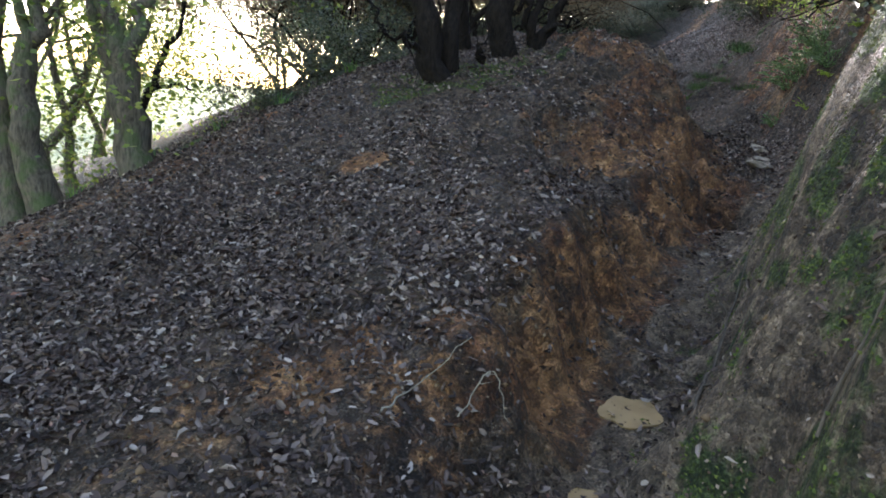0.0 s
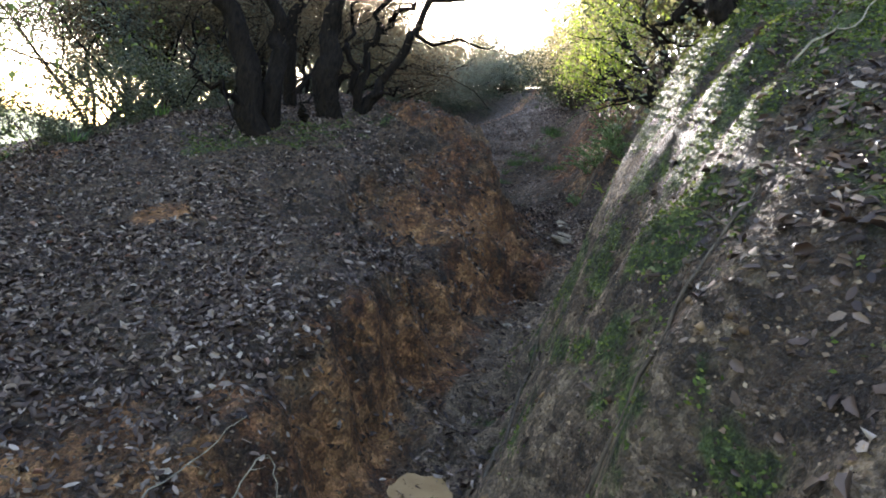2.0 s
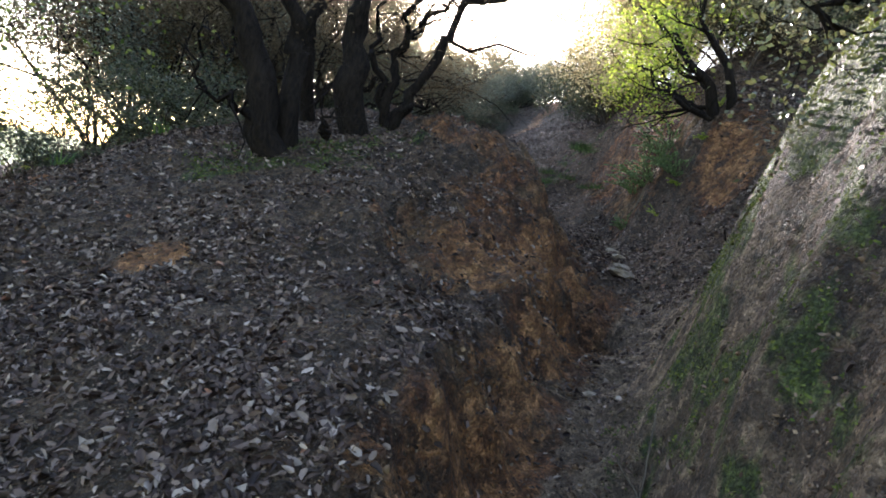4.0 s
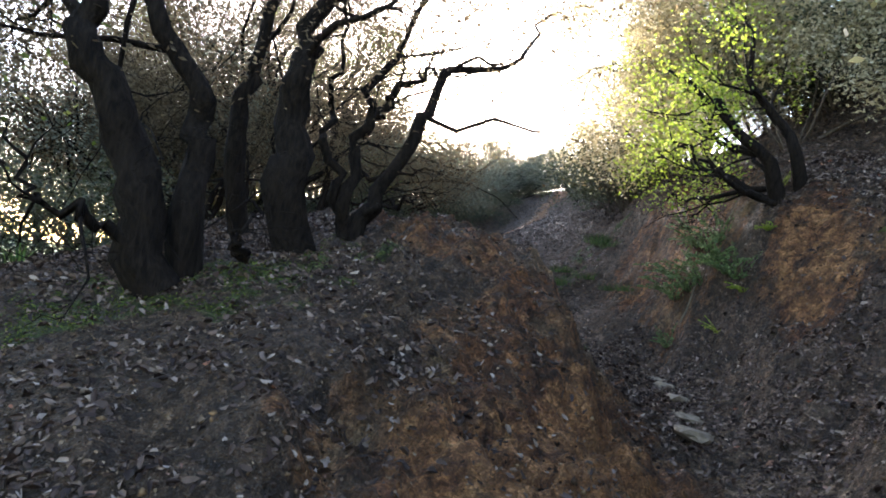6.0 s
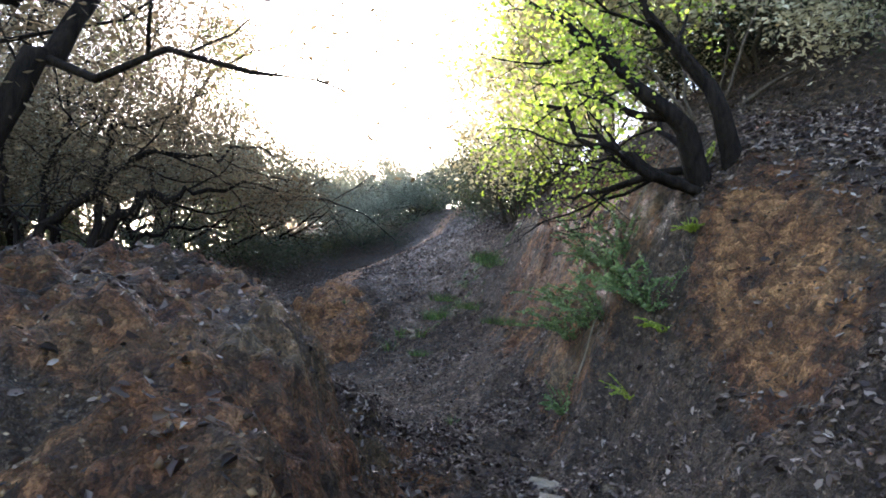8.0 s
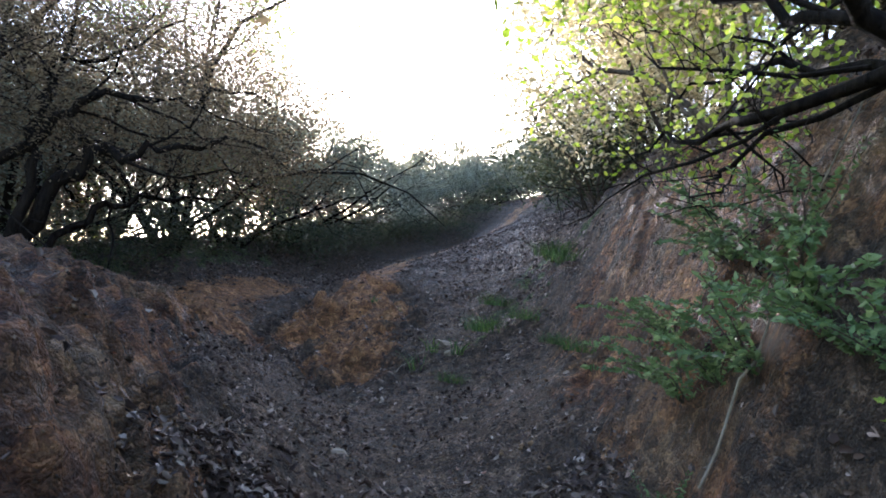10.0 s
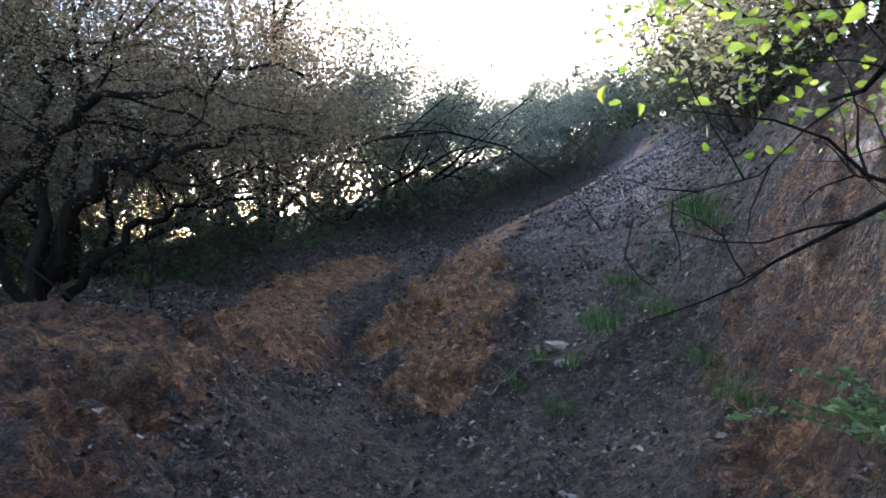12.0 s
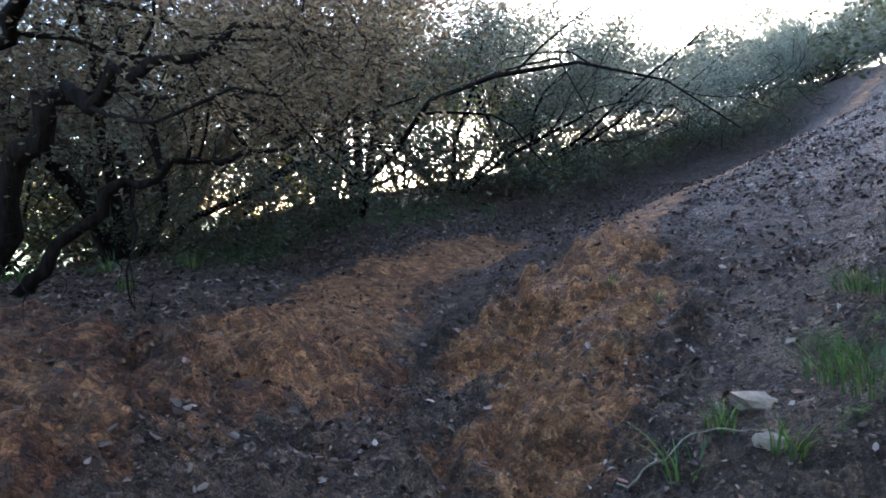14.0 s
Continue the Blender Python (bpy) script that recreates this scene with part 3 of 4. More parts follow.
def scatter_litter():
    rs = np.random.RandomState(3)
    n = 460000
    near = rs.rand(n) < 0.66
    x = np.where(near, rs.uniform(-2.6, 6.8, n), rs.uniform(-4, 12, n))
    y = np.where(near, rs.uniform(0.5, 9.0, n), rs.uniform(6.0, 21, n))
    keep = rs.rand(n)
    p = np.stack([x, y, 0 * x], 1)
    clump = 0.58 + 0.95 * fbm(p, 0.5, 3, 203)
    dens = clump * (1 - 0.85 * lookup(clay, x, y)) * (1 - (0.85 - 0.4 * smooth(4.2, 6.0, y)) * lookup(grey, x, y)) * (1 - 0.6 * lookup(moss, x, y))
    dens *= 1 - 0.75 * smooth(1.2, 2.2, lookup(steepness, x, y))
    dens *= 1 - 0.7 * smooth(1.3, 0.7, line_gap(x, y, MOUND_TOP[4:10]))
    dens *= 1 - 0.7 * np.maximum(0, lookup(fresh, x, y))
    dens *= 1 - 0.6 * smooth(1.1, 0.5, line_gap(x, y, MOUND_TOP[:5]))
    dens *= np.minimum(np.hypot((x - 1.4) / 0.13, (y - 2.5) / 0.2) > 1, np.hypot((x - 0.98) / 0.08, (y - 1.95) / 0.12) > 1)
    dens *= 1 - 0.85 * smooth(0.55, 0.25, line_gap(x, y, RIGHT_BROW[2:6]))
    right = (y < 4.3) * (x > 0.55 * y + 0.35) * (x > 0.8)
    dens = dens * (1 - 0.35 * right) + 0.012 + 0.08 * smooth(0.2, 0.6, fbm(p, 0.3, 2, 77) + 0.25) * right
    ok = keep < np.clip(dens, 0, 1)
    x, y = x[ok], y[ok]
    z = grid_z(x, y)
    nrm = ground_normal(x, y) + rs.normal(0, 0.45, (len(x), 3))
    far = smooth(9, 16, y)
    size = (0.022 + 0.038 * rs.rand(len(x)) ** 1.8) * (1 + 0.1 * far)
    c = np.stack([x, y, z + rs.uniform(0.002, 0.022, len(x))], 1)
    return leaf_sheet(c, nrm, size, rs.uniform(0, 6.28, len(x)), "leaf_litter", 0.48, 0.42)


def scatter_debris():
    """Broken leaf and twig crumbs that cover the soil between the leaves."""
    rs = np.random.RandomState(23)
    n = 300000
    x, y = rs.uniform(-2.2, 7.2, n), 0.7 + 12.5 * rs.rand(n) ** 1.25
    ok = rs.rand(n) < (1 - 0.88 * np.maximum(lookup(clay, x, y), lookup(fresh, x, y))) * np.clip(0.75 + 0.6 * fbm(np.stack([x, y, 0 * x], 1), 0.4, 2, 91), 0.1, 1)
    x, y = x[ok], y[ok]
    nrm = ground_normal(x, y) + rs.normal(0, 0.6, (len(x), 3))
    c = np.stack([x, y, grid_z(x, y) + rs.uniform(0.0, 0.01, len(x))], 1)
    return leaf_sheet(c, nrm, 0.007 + 0.017 * rs.rand(len(x)) ** 2, rs.uniform(0, 6.28, len(x)), "leaf_crumbs", 0.6, 0.4, 0.0, True)


debris = new("leaf_crumbs", scatter_debris())
debris.data.materials.append(debris_mat)
tagged(debris, "broken leaf and twig crumbs scattered over the damp soil", "leaf litter", kind="stuff")
litter = new("leaf_litter", scatter_litter())
litter.data.materials.append(litter_mat)
tagged(litter, "fallen brown oak leaves lying damp on the gully slopes", "leaf litter", kind="stuff")

# ---------------------------------------------------------------- wood and foliage


class Wood:
    """Collects tapered, bent limbs into one mesh, and the ends of its twigs."""

    def __init__(self, seed):
        self.v, self.q, self.n, self.tips = [], [], 0, []
        self.rs = np.random.RandomState(seed)

    def limb(self, path, radii, sides=7):
        path = np.asarray(path, float)
        m = len(path)
        tang = np.gradient(path, axis=0)
        tang /= np.linalg.norm(tang, axis=1)[:, None] + 1e-9
        ref = np.array([1.0, 0.2, 0.0]) if abs(tang[0][0]) < 0.8 else np.array([0, 1.0, 0.2])
        a = np.cross(tang, ref)
        a /= np.linalg.norm(a, axis=1)[:, None] + 1e-9
        b = np.cross(tang, a)
        ang = np.arange(sides) / sides * 2 * np.pi
        wob = 1 + (self.rs.uniform(-0.16, 0.16, (m, sides)) if sides > 5 else 0)
        r = np.asarray(radii)[:, None] * wob
        ring = path[:, None, :] + r[..., None] * (np.cos(ang)[None, :, None] * a[:, None, :] + np.sin(ang)[None, :, None] * b[:, None, :])
        base = self.n + np.arange(m - 1)[:, None] * sides
        k = np.arange(sides)[None, :]
        k2 = (k + 1) % sides
        self.q.append(np.stack([base + k, base + k2, base + sides + k2, base + sides + k], -1).reshape(-1, 4))
        self.v.append(ring.reshape(-1, 3))
        self.n += m * sides

    def bend(self, start, way, length, steps, wobble, rise):
        pts, d = [np.array(start, float)], np.array(way, float)
        d /= np.linalg.norm(d)
        for _ in range(steps):
            d = d + self.rs.normal(0, wobble, 3) + np.array([0, 0, rise])
            d /= np.linalg.norm(d)
            pts.append(pts[-1] + d * length / steps)
        return np.array(pts)

    def grow(self, start, way, length, radius, level, spread=0.8, kids=5, wobble=0.16, rise=0.05, path=None, first=0.3, thin=0.5):
        if path is not None:
            kink = self.rs.normal(0, 0.03, (len(path), 3))
            kink[0] = 0
            path = path + kink
        if path is None:
            path = self.bend(start, way, length, 7 if level > 1 else 5, wobble, rise)
        m = len(path)
        radii = radius * (1 - 0.86 * np.linspace(0, 1, m) ** 0.95)
        self.limb(path, radii, 9 if radius > 0.05 else 6 if radius > 0.018 else 4 if radius > 0.006 else 3)
        if level == 0:
            self.tips.append(path[-1])
            self.tips.append(path[m // 2])
            return
        total = np.linalg.norm(np.diff(path, axis=0), axis=1).sum()
        for k in range(kids):
            f = first + (1 - first) * (k + self.rs.rand()) / kids
            i = min(int(f * (m - 1)), m - 2)
            p = path[i] + (path[i + 1] - path[i]) * (f * (m - 1) - i)
            d = path[i + 1] - path[i]
            d = d / np.linalg.norm(d) + self.rs.normal(0, spread, 3)
            d[2] = d[2] * 0.8 + 0.15
            self.grow(p, d, total * self.rs.uniform(0.32, 0.55) * (1.15 - 0.4 * f), max(radii[i] * thin, 0.003), level - 1, spread, kids, wobble * 1.35, rise)

    def mesh(self, name):
        return quads_mesh(name, np.concatenate(self.v), np.concatenate(self.q), True)


def crown_mesh(name, tips, per, reach, size, seed, slim=0.5, droop=0.0, plain=False, clear=-9.0):
    rs = np.random.RandomState(seed)
    tips = np.asarray(tips)
    tips = tips[tips[:, 2] > clear]
    c = np.repeat(tips, per, 0)
    c = c + rs.normal(0, reach, c.shape) * np.array([1, 1, 0.8])
    c[:, 2] -= droop * rs.rand(len(c))
    nrm = rs.normal(0, 1, c.shape) + np.array([0, 0, 0.5])
    return leaf_sheet(c, nrm, rs.uniform(0.7, 1.3, len(c)) * size, rs.uniform(0, 6.28, len(c)), name, slim, 0.3, 0.0, plain)


def tree(name, wood, bark, leaf, per, reach, size, label, category="tree", group="", slim=0.5, seed=1, droop=0.0, plain=False, clear=-9.0):
    """A thing with its trunk and crown at the origin of its base."""
    thing = new(name)
    part("trunk", wood.mesh("trunk"), bark, thing)
    if per:
        part("crown", crown_mesh("crown", wood.tips, per, reach, size, seed, slim, droop, plain, clear), leaf, thing)
    tagged(thing, label, category, group)
    return thing


def stand(x, y, sink=0.05):
    return float(grid_z([x], [y])[0]) - sink


def smooth_path(pts, n):
    """A curve through places."""
    p = np.array(pts, float)
    p = np.vstack([2 * p[0] - p[1], p, 2 * p[-1] - p[-2]])
    out = []
    for t in np.linspace(0, len(pts) - 1.0001, n):
        i = int(t)
        f = t - i
        a, b, c, d = p[i], p[i + 1], p[i + 2], p[i + 3]
        out.append(0.5 * (2 * b + (c - a) * f + (2 * a - 5 * b + 4 * c - d) * f * f + (3 * b - a - 3 * c + d) * f ** 3))
    return np.array(out)


# --- the clump of tree heath on the mound
def mound_clump():
    w = Wood(11)
    stems = [
        (0.135, [(0.86, 6.45, 1.75), (0.71, 6.44, 2.29), (0.53, 6.43, 2.6), (0.36, 6.41, 2.9), (0.27, 6.4, 3.12), (0.33, 6.4, 3.4), (0.2, 6.6, 4.3), (0.0, 6.7, 5.2)]),
        (0.105, [(0.99, 6.6, 1.8), (0.93, 6.59, 2.47), (0.92, 6.59, 2.8), (0.77, 6.59, 3.1), (0.47, 6.57, 3.45), (0.2, 6.6, 4.2), (0.1, 6.9, 5.4)]),
        (0.090, [(1.3, 7.58, 2.0), (1.15, 7.58, 2.72), (1.13, 7.59, 3.08), (1.19, 7.58, 3.45), (1.26, 7.58, 3.97), (1.4, 7.6, 4.7), (1.5, 7.7, 5.6)]),
        (0.150, [(1.56, 6.9, 1.9), (1.51, 6.88, 2.55), (1.46, 6.88, 2.95), (1.45, 6.88, 3.3), (1.53, 6.87, 3.8), (1.8, 6.9, 4.7), (1.9, 7.0, 5.8)]),
        (0.068, [(2.04, 7.27, 2.25), (2.18, 7.26, 2.61), (2.31, 7.25, 2.96), (2.49, 7.32, 3.36), (2.62, 7.4, 3.66), (2.81, 7.56, 3.86), (3.36, 7.92, 4.09), (3.7, 8.22, 4.57), (3.97, 8.44, 5.05)]),
        (0.055, [(1.99, 7.28, 2.25), (1.98, 7.28, 2.7), (1.99, 7.33, 3.02), (2.05, 7.37, 3.49), (2.25, 7.56, 3.86), (2.37, 7.75, 4.3), (2.5, 7.9, 5.0)]),
        (0.050, [(2.0, 7.33, 3.06), (2.12, 7.37, 3.3), (2.28, 7.35, 3.53), (2.45, 7.43, 3.66), (2.63, 7.5, 3.77)]),
        (0.045, [(1.99, 7.28, 2.3), (1.84, 7.28, 2.7), (1.7, 7.33, 2.96), (1.76, 7.38, 3.09), (1.76, 7.48, 3.44), (1.78, 7.58, 3.9), (1.7, 7.7, 4.8)]),
        (0.026, [(2.09, 7.27, 2.45), (2.24, 7.16, 2.57), (2.38, 7.14, 2.62), (2.47, 7.13, 2.68)]),
        (0.040, [(0.8, 6.4, 1.85), (0.5, 6.3, 2.1), (0.2, 6.25, 2.15), (0.15, 6.25, 2.45)]),
        (0.026, [(1.3, 6.5, 2.0), (1.2, 6.3, 2.1), (1.3, 6.25, 2.3)]),
    ]
    for r, pts in stems:
        big = r > 0.08
        w.grow(None, None, 0, r, 3 if big else 2, 0.8, 6 if big else 5, 0.24, 0.03, smooth_path(pts, 22), 0.5 if big else 0.35, 0.38 if big else 0.45)
    thing = tree("tree_heath", w, backlit_bark, heath_mat, 28, 0.2, 0.04, "dark many-stemmed tree heath growing on the clay mound", "tree", "", 0.34, 5, 0.0, True, 3.0)
    return thing


mound_clump()

# --- the lime-leaved bush on the cliff
def lime_bush():
    w = Wood(21)
    stems = [
        (0.085, [(6.05, 6.95, 3.13), (5.84, 7.05, 3.37), (5.69, 7.05, 3.59), (5.56, 7.09, 3.79), (5.40, 7.21, 3.98), (5.23, 7.33, 4.17), (5.08, 7.49, 4.34), (4.92, 7.65, 4.48)]),
        (0.075, [(6.06, 6.94, 3.13), (6.01, 6.92, 3.35), (5.92, 6.91, 3.64), (5.79, 7.00, 3.92), (5.65, 7.10, 4.13), (5.49, 7.14, 4.32), (5.38, 7.06, 4.57), (5.23, 7.08, 4.89)]),
        (0.045, [(5.91, 7.00, 3.26), (5.74, 7.11, 3.30), (5.52, 7.16, 3.38), (5.32, 7.24, 3.48), (5.14, 7.30, 3.56), (5.01, 7.35, 3.70), (4.90, 7.40, 3.74)]),
        (0.032, [(5.85, 6.95, 3.25), (5.6, 7.4, 3.5), (5.52, 7.9, 3.8), (5.65, 8.4, 4.2)]),
        (0.030, [(5.95, 7.0, 3.25), (6.0, 7.6, 3.55), (6.05, 8.2, 3.75), (6.2, 8.9, 3.8)]),
        (0.035, [(6.0, 7.0, 3.3), (5.9, 7.3, 3.42), (5.77, 7.84, 3.37), (5.90, 8.15, 3.44), (5.98, 8.51, 3.46), (5.99, 8.76, 3.49)]),
        (0.016, [(5.9, 7.3, 3.42), (5.80, 7.94, 3.27), (5.84, 8.08, 3.19), (5.84, 8.18, 3.07)]),
        (0.030, [(5.95, 7.0, 3.3), (5.95, 7.5, 3.8), (5.75, 8.0, 4.2), (5.6, 8.6, 4.3)]),
        (0.020, [(6.0, 6.95, 3.25), (6.1, 7.5, 3.3), (6.15, 7.9, 3.15), (6.1, 8.3, 2.95)]),
    ]
    for r, pts in stems:
        w.grow(None, None, 0, r, 2, 0.6, 6, 0.2, 0.05, smooth_path(pts, 14))
    return tree("leafy_shrub", w, backlit_bark, lime_mat, 12, 0.10, 0.033, "sunlit lime-green leafed shrub leaning out from the cliff", "shrub", "", 0.6, 6, 0.0, False, 3.4)


lime_bush()


# --- woods: a few kinds, copied
def place(proto, spots, base_seed):
    rs = np.random.RandomState(base_seed)
    for k, (x, y, s) in enumerate(spots):
        m = pose(x, y, stand(x, y), rs.uniform(-4, 4), rs.uniform(-4, 4), rs.uniform(0, 360))
        thing = proto
        if k == 0:
            proto.matrix_basis = m
        else:
            thing = copy_thing(proto, m)
        thing.scale = (s, s, s * rs.uniform(0.92, 1.1))


def wild_tree(name, seed, height, stems, lean, radius, bark, leaf, per, reach, size, label, group, kids=5, spread=0.8, slim=0.5, wobble=0.2, rise=0.05, level=3, category="tree", foot=1.0, clear=0.0):
    """A many-stemmed wild tree or shrub, rooted at the origin."""
    w = Wood(seed)
    for k in range(stems):
        a = 6.28 * k / max(stems, 1) + w.rs.rand()
        d = np.array([math.cos(a) * lean, math.sin(a) * lean, 1.0])
        r = radius * w.rs.uniform(0.6, 1.15)
        w.grow((math.cos(a) * radius * 1.5 * foot, math.sin(a) * radius * 1.5 * foot, -0.1), d, height * w.rs.uniform(0.7, 1.05), r, level, spread, kids, wobble, rise)
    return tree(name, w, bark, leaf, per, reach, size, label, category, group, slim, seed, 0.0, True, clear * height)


arching = wild_tree("heath_tree", 31, 5.0, 6, 0.75, 0.055, backlit_bark, heath_mat, 30, 0.22, 0.044,
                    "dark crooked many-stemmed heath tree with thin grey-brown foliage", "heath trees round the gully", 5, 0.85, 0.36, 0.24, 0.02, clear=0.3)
thicket = wild_tree("heath_tree", 39, 4.2, 6, 0.5, 0.04, backlit_bark, heath_mat, 44, 0.24, 0.075,
                    "dense grey-brown heath thicket closing the wood behind", "heath trees round the gully", 6, 0.8, 0.45, 0.22, 0.03, 2, clear=0.08)
place(thicket, [(1.0, 20.0, 0.9), (3.2, 21.5, 0.9), (5.2, 24.0, 0.8), (7.0, 26.6, 0.6), (11.4, 30.6, 0.7), (-0.8, 21.6, 1.0), (14.0, 32.0, 0.8), (0.4, 16.8, 0.7), (-0.7, 13.4, 0.85), (-1.0, 17.4, 1.0), (0.0, 15.0, 0.8)], 11)
place(arching, [(0.9, 13.2, 1.0), (3.5, 16.4, 1.15), (1.7, 14.8, 1.15), (2.3, 18.4, 1.2), (0.2, 14.5, 1.1), (2.0, 20.8, 1.2)], 1)
bushy = wild_tree("heath_tree", 47, 3.8, 7, 0.6, 0.045, backlit_bark, blue_mat, 18, 0.2, 0.055,
                  "bushy heath tree with grey-green foliage against the light", "heath trees round the gully", 5, 0.8, 0.4, 0.2, 0.05, clear=0.22)
place(bushy, [(4.4, 18.6, 1.1), (5.5, 20.2, 0.98), (6.5, 21.8, 0.95), (7.4, 23.0, 0.8), (8.2, 26.0, 0.8), (8.3, 24.0, 0.7), (9.9, 25.6, 0.65), (11.6, 27.4, 0.8), (1.6, 16.6, 1.1), (-1.5, 16, 1.2), (3.8, 23.5, 1.3),
              (13.4, 29.5, 0.8), (15.5, 32, 0.8), (9.1, 25.0, 0.6), (10.8, 26.4, 0.6), (12.4, 27.2, 0.6), (13.2, 26.6, 0.5), (14.4, 28.4, 0.6), (14.6, 25.0, 0.6), (15.6, 26.5, 0.7), (13.2, 22.0, 0.6), (12.2, 20.4, 0.55)], 2)
oak = wild_tree("oak_tree", 53, 6.5, 2, 0.3, 0.15, oak_bark, oak_mat, 18, 0.3, 0.068,
                "cork oak with mossy trunk and sunlit green leaves, some added unseen to block sky light", "oaks below the rim", 6, 0.75, 0.55, 0.2, 0.04)
place(oak, [(-5.2, 9.6, 1.0), (-6.4, 12.5, 1.1), (-7.3, 9, 1.1), (-9, 15, 1.2), (-7, 20, 1.2), (0.2, 17.5, 0.9), 
            # added oaks, never in view: they cut the sky light from behind
            (-5.5, -3.5, 1.2), (-0.8, -7.0, 1.3), (4.4, -5.0, 1.2), (7.4, -1.0, 1.2), (-6.8, 2.0, 1.2), (8.6, 2.4, 1.1), (0.5, -9.0, 1.4)], 3)


# --- the oaks on the rim of the slope and the tree on the bank, their trunks as they lean
def leaning_tree(name, seed, stems, bark, leaf, per, reach, size, label, group, first=0.55):
    w = Wood(seed)
    for r, pts in stems:
        w.grow(None, None, 0, r, 2, 0.7, 6, 0.2, 0.05, smooth_path(pts, 18), first, 0.42)
    return tree(name, w, bark, leaf, per, reach, size, label, "tree", group, 0.55, seed, 0.0, True)


RIM_GROUP = "oaks below the rim"
leaning_tree("oak_tree", 101, [
    (0.19, [(-1.96, 6.6, 0.35), (-2.07, 6.62, 0.98), (-2.18, 6.6, 1.45), (-2.2, 6.6, 1.8), (-2.3, 6.55, 2.1), (-2.6, 6.6, 3.2), (-2.7, 6.8, 4.6)]),
    (0.10, [(-2.18, 6.6, 1.45), (-2.04, 6.63, 1.9), (-1.9, 6.7, 2.3), (-1.7, 7.0, 3.4), (-1.6, 7.2, 4.4)]),
    (0.08, [(-2.15, 6.6, 1.3), (-2.29, 6.56, 1.63), (-2.37, 6.5, 1.97), (-2.6, 6.2, 3.0), (-2.9, 6.0, 4.0)])],
    oak_bark, oak_mat, 26, 0.26, 0.05, "cork oak with a thick grey mossy trunk rooted in the rim", RIM_GROUP)
leaning_tree("oak_tree", 102, [
    (0.17, [(-2.70, 6.39, -0.05), (-2.85, 6.43, 0.59), (-2.94, 6.45, 1.09), (-2.95, 6.46, 1.44), (-2.85, 6.5, 1.8), (-2.7, 6.6, 2.6), (-2.5, 7.0, 4.2)]),
    (0.07, [(-2.94, 6.45, 1.14), (-2.92, 6.47, 1.7), (-3.0, 6.44, 2.1), (-3.3, 6.4, 3.2), (-3.4, 6.4, 4.2)])],
    oak_bark, oak_mat, 26, 0.26, 0.05, "forked cork oak with brown bark leaning over the slope", RIM_GROUP)
leaning_tree("oak_tree", 103, [
    (0.16, [(-3.28, 7.04, -0.5), (-3.4, 7.11, 0.16), (-3.46, 7.17, 0.79), (-3.5, 7.19, 1.46), (-3.44, 7.2, 2.2), (-3.2, 7.4, 4.2)])],
    oak_bark, oak_mat, 40, 0.3, 0.05, "straight cork oak with green mossy bark below the rim", RIM_GROUP)
leaning_tree("oak_tree", 104, [
    (0.075, [(-2.75, 8.45, -0.1), (-2.64, 8.56, 0.71), (-2.45, 8.66, 1.33), (-2.27, 8.7, 1.84), (-2.1, 8.75, 2.3), (-2.0, 8.8, 3.4)]),
    (0.03, [(-2.45, 8.66, 1.3), (-2.2, 8.7, 1.36), (-1.95, 8.7, 1.3), (-1.8, 8.7, 1.1)])],
    backlit_bark, oak_mat, 7, 0.22, 0.045, "thin dark oak leaning over the sunny meadow", RIM_GROUP, 0.75)
leaning_tree("oak_tree", 105, [
    (0.075, [(-3.54, 9.18, -0.6), (-3.67, 9.24, 0.51), (-3.8, 9.24, 1.16), (-3.89, 9.21, 1.58), (-3.73, 9.26, 2.1), (-3.4, 9.4, 3.6)]),
    (0.045, [(-3.7, 9.24, 0.8), (-3.45, 9.24, 1.4), (-3.3, 9.3, 2.2)])],
    oak_bark, oak_mat, 22, 0.3, 0.05, "slender crooked oak on the sunlit slope", RIM_GROUP)
leaning_tree("bank_tree", 106, [
    (0.13, [(2.98, 2.62, 2.7), (2.9, 2.62, 2.95), (2.78, 2.62, 3.2), (2.7, 2.55, 3.9), (2.7, 2.45, 4.9)]),
    (0.09, [(2.66, 2.7, 2.6), (2.6, 2.7, 2.85), (2.5, 2.68, 3.05), (2.4, 2.55, 3.6), (2.4, 2.4, 4.6)]),
    (0.10, [(3.12, 2.5, 2.6), (3.06, 2.46, 2.95), (2.98, 2.4, 3.2), (2.95, 2.3, 4.0), (2.9, 2.2, 5.0)]),
    (0.05, [(2.86, 2.55, 2.86), (2.96, 2.38, 2.8), (3.07, 2.28, 2.72), (3.2, 2.2, 2.6)]),
    (0.05, [(2.72, 2.74, 2.86), (2.6, 2.84, 2.84), (2.5, 2.93, 2.76), (2.46, 2.98, 2.6)])],
    backlit_bark, under_mat, 16, 0.14, 0.035, "dark gnarled tree with bare roots gripping the bank top", "", 0.8)
under = wild_tree("undergrowth_bush", 61, 1.25, 9, 0.9, 0.02, twig_bark, under_mat, 26, 0.13, 0.05,
                  "dense dark green undergrowth bush on the bank", "undergrowth bushes", 4, 0.9, 0.5, 0.2, 0.03, 2, "bush", 5)
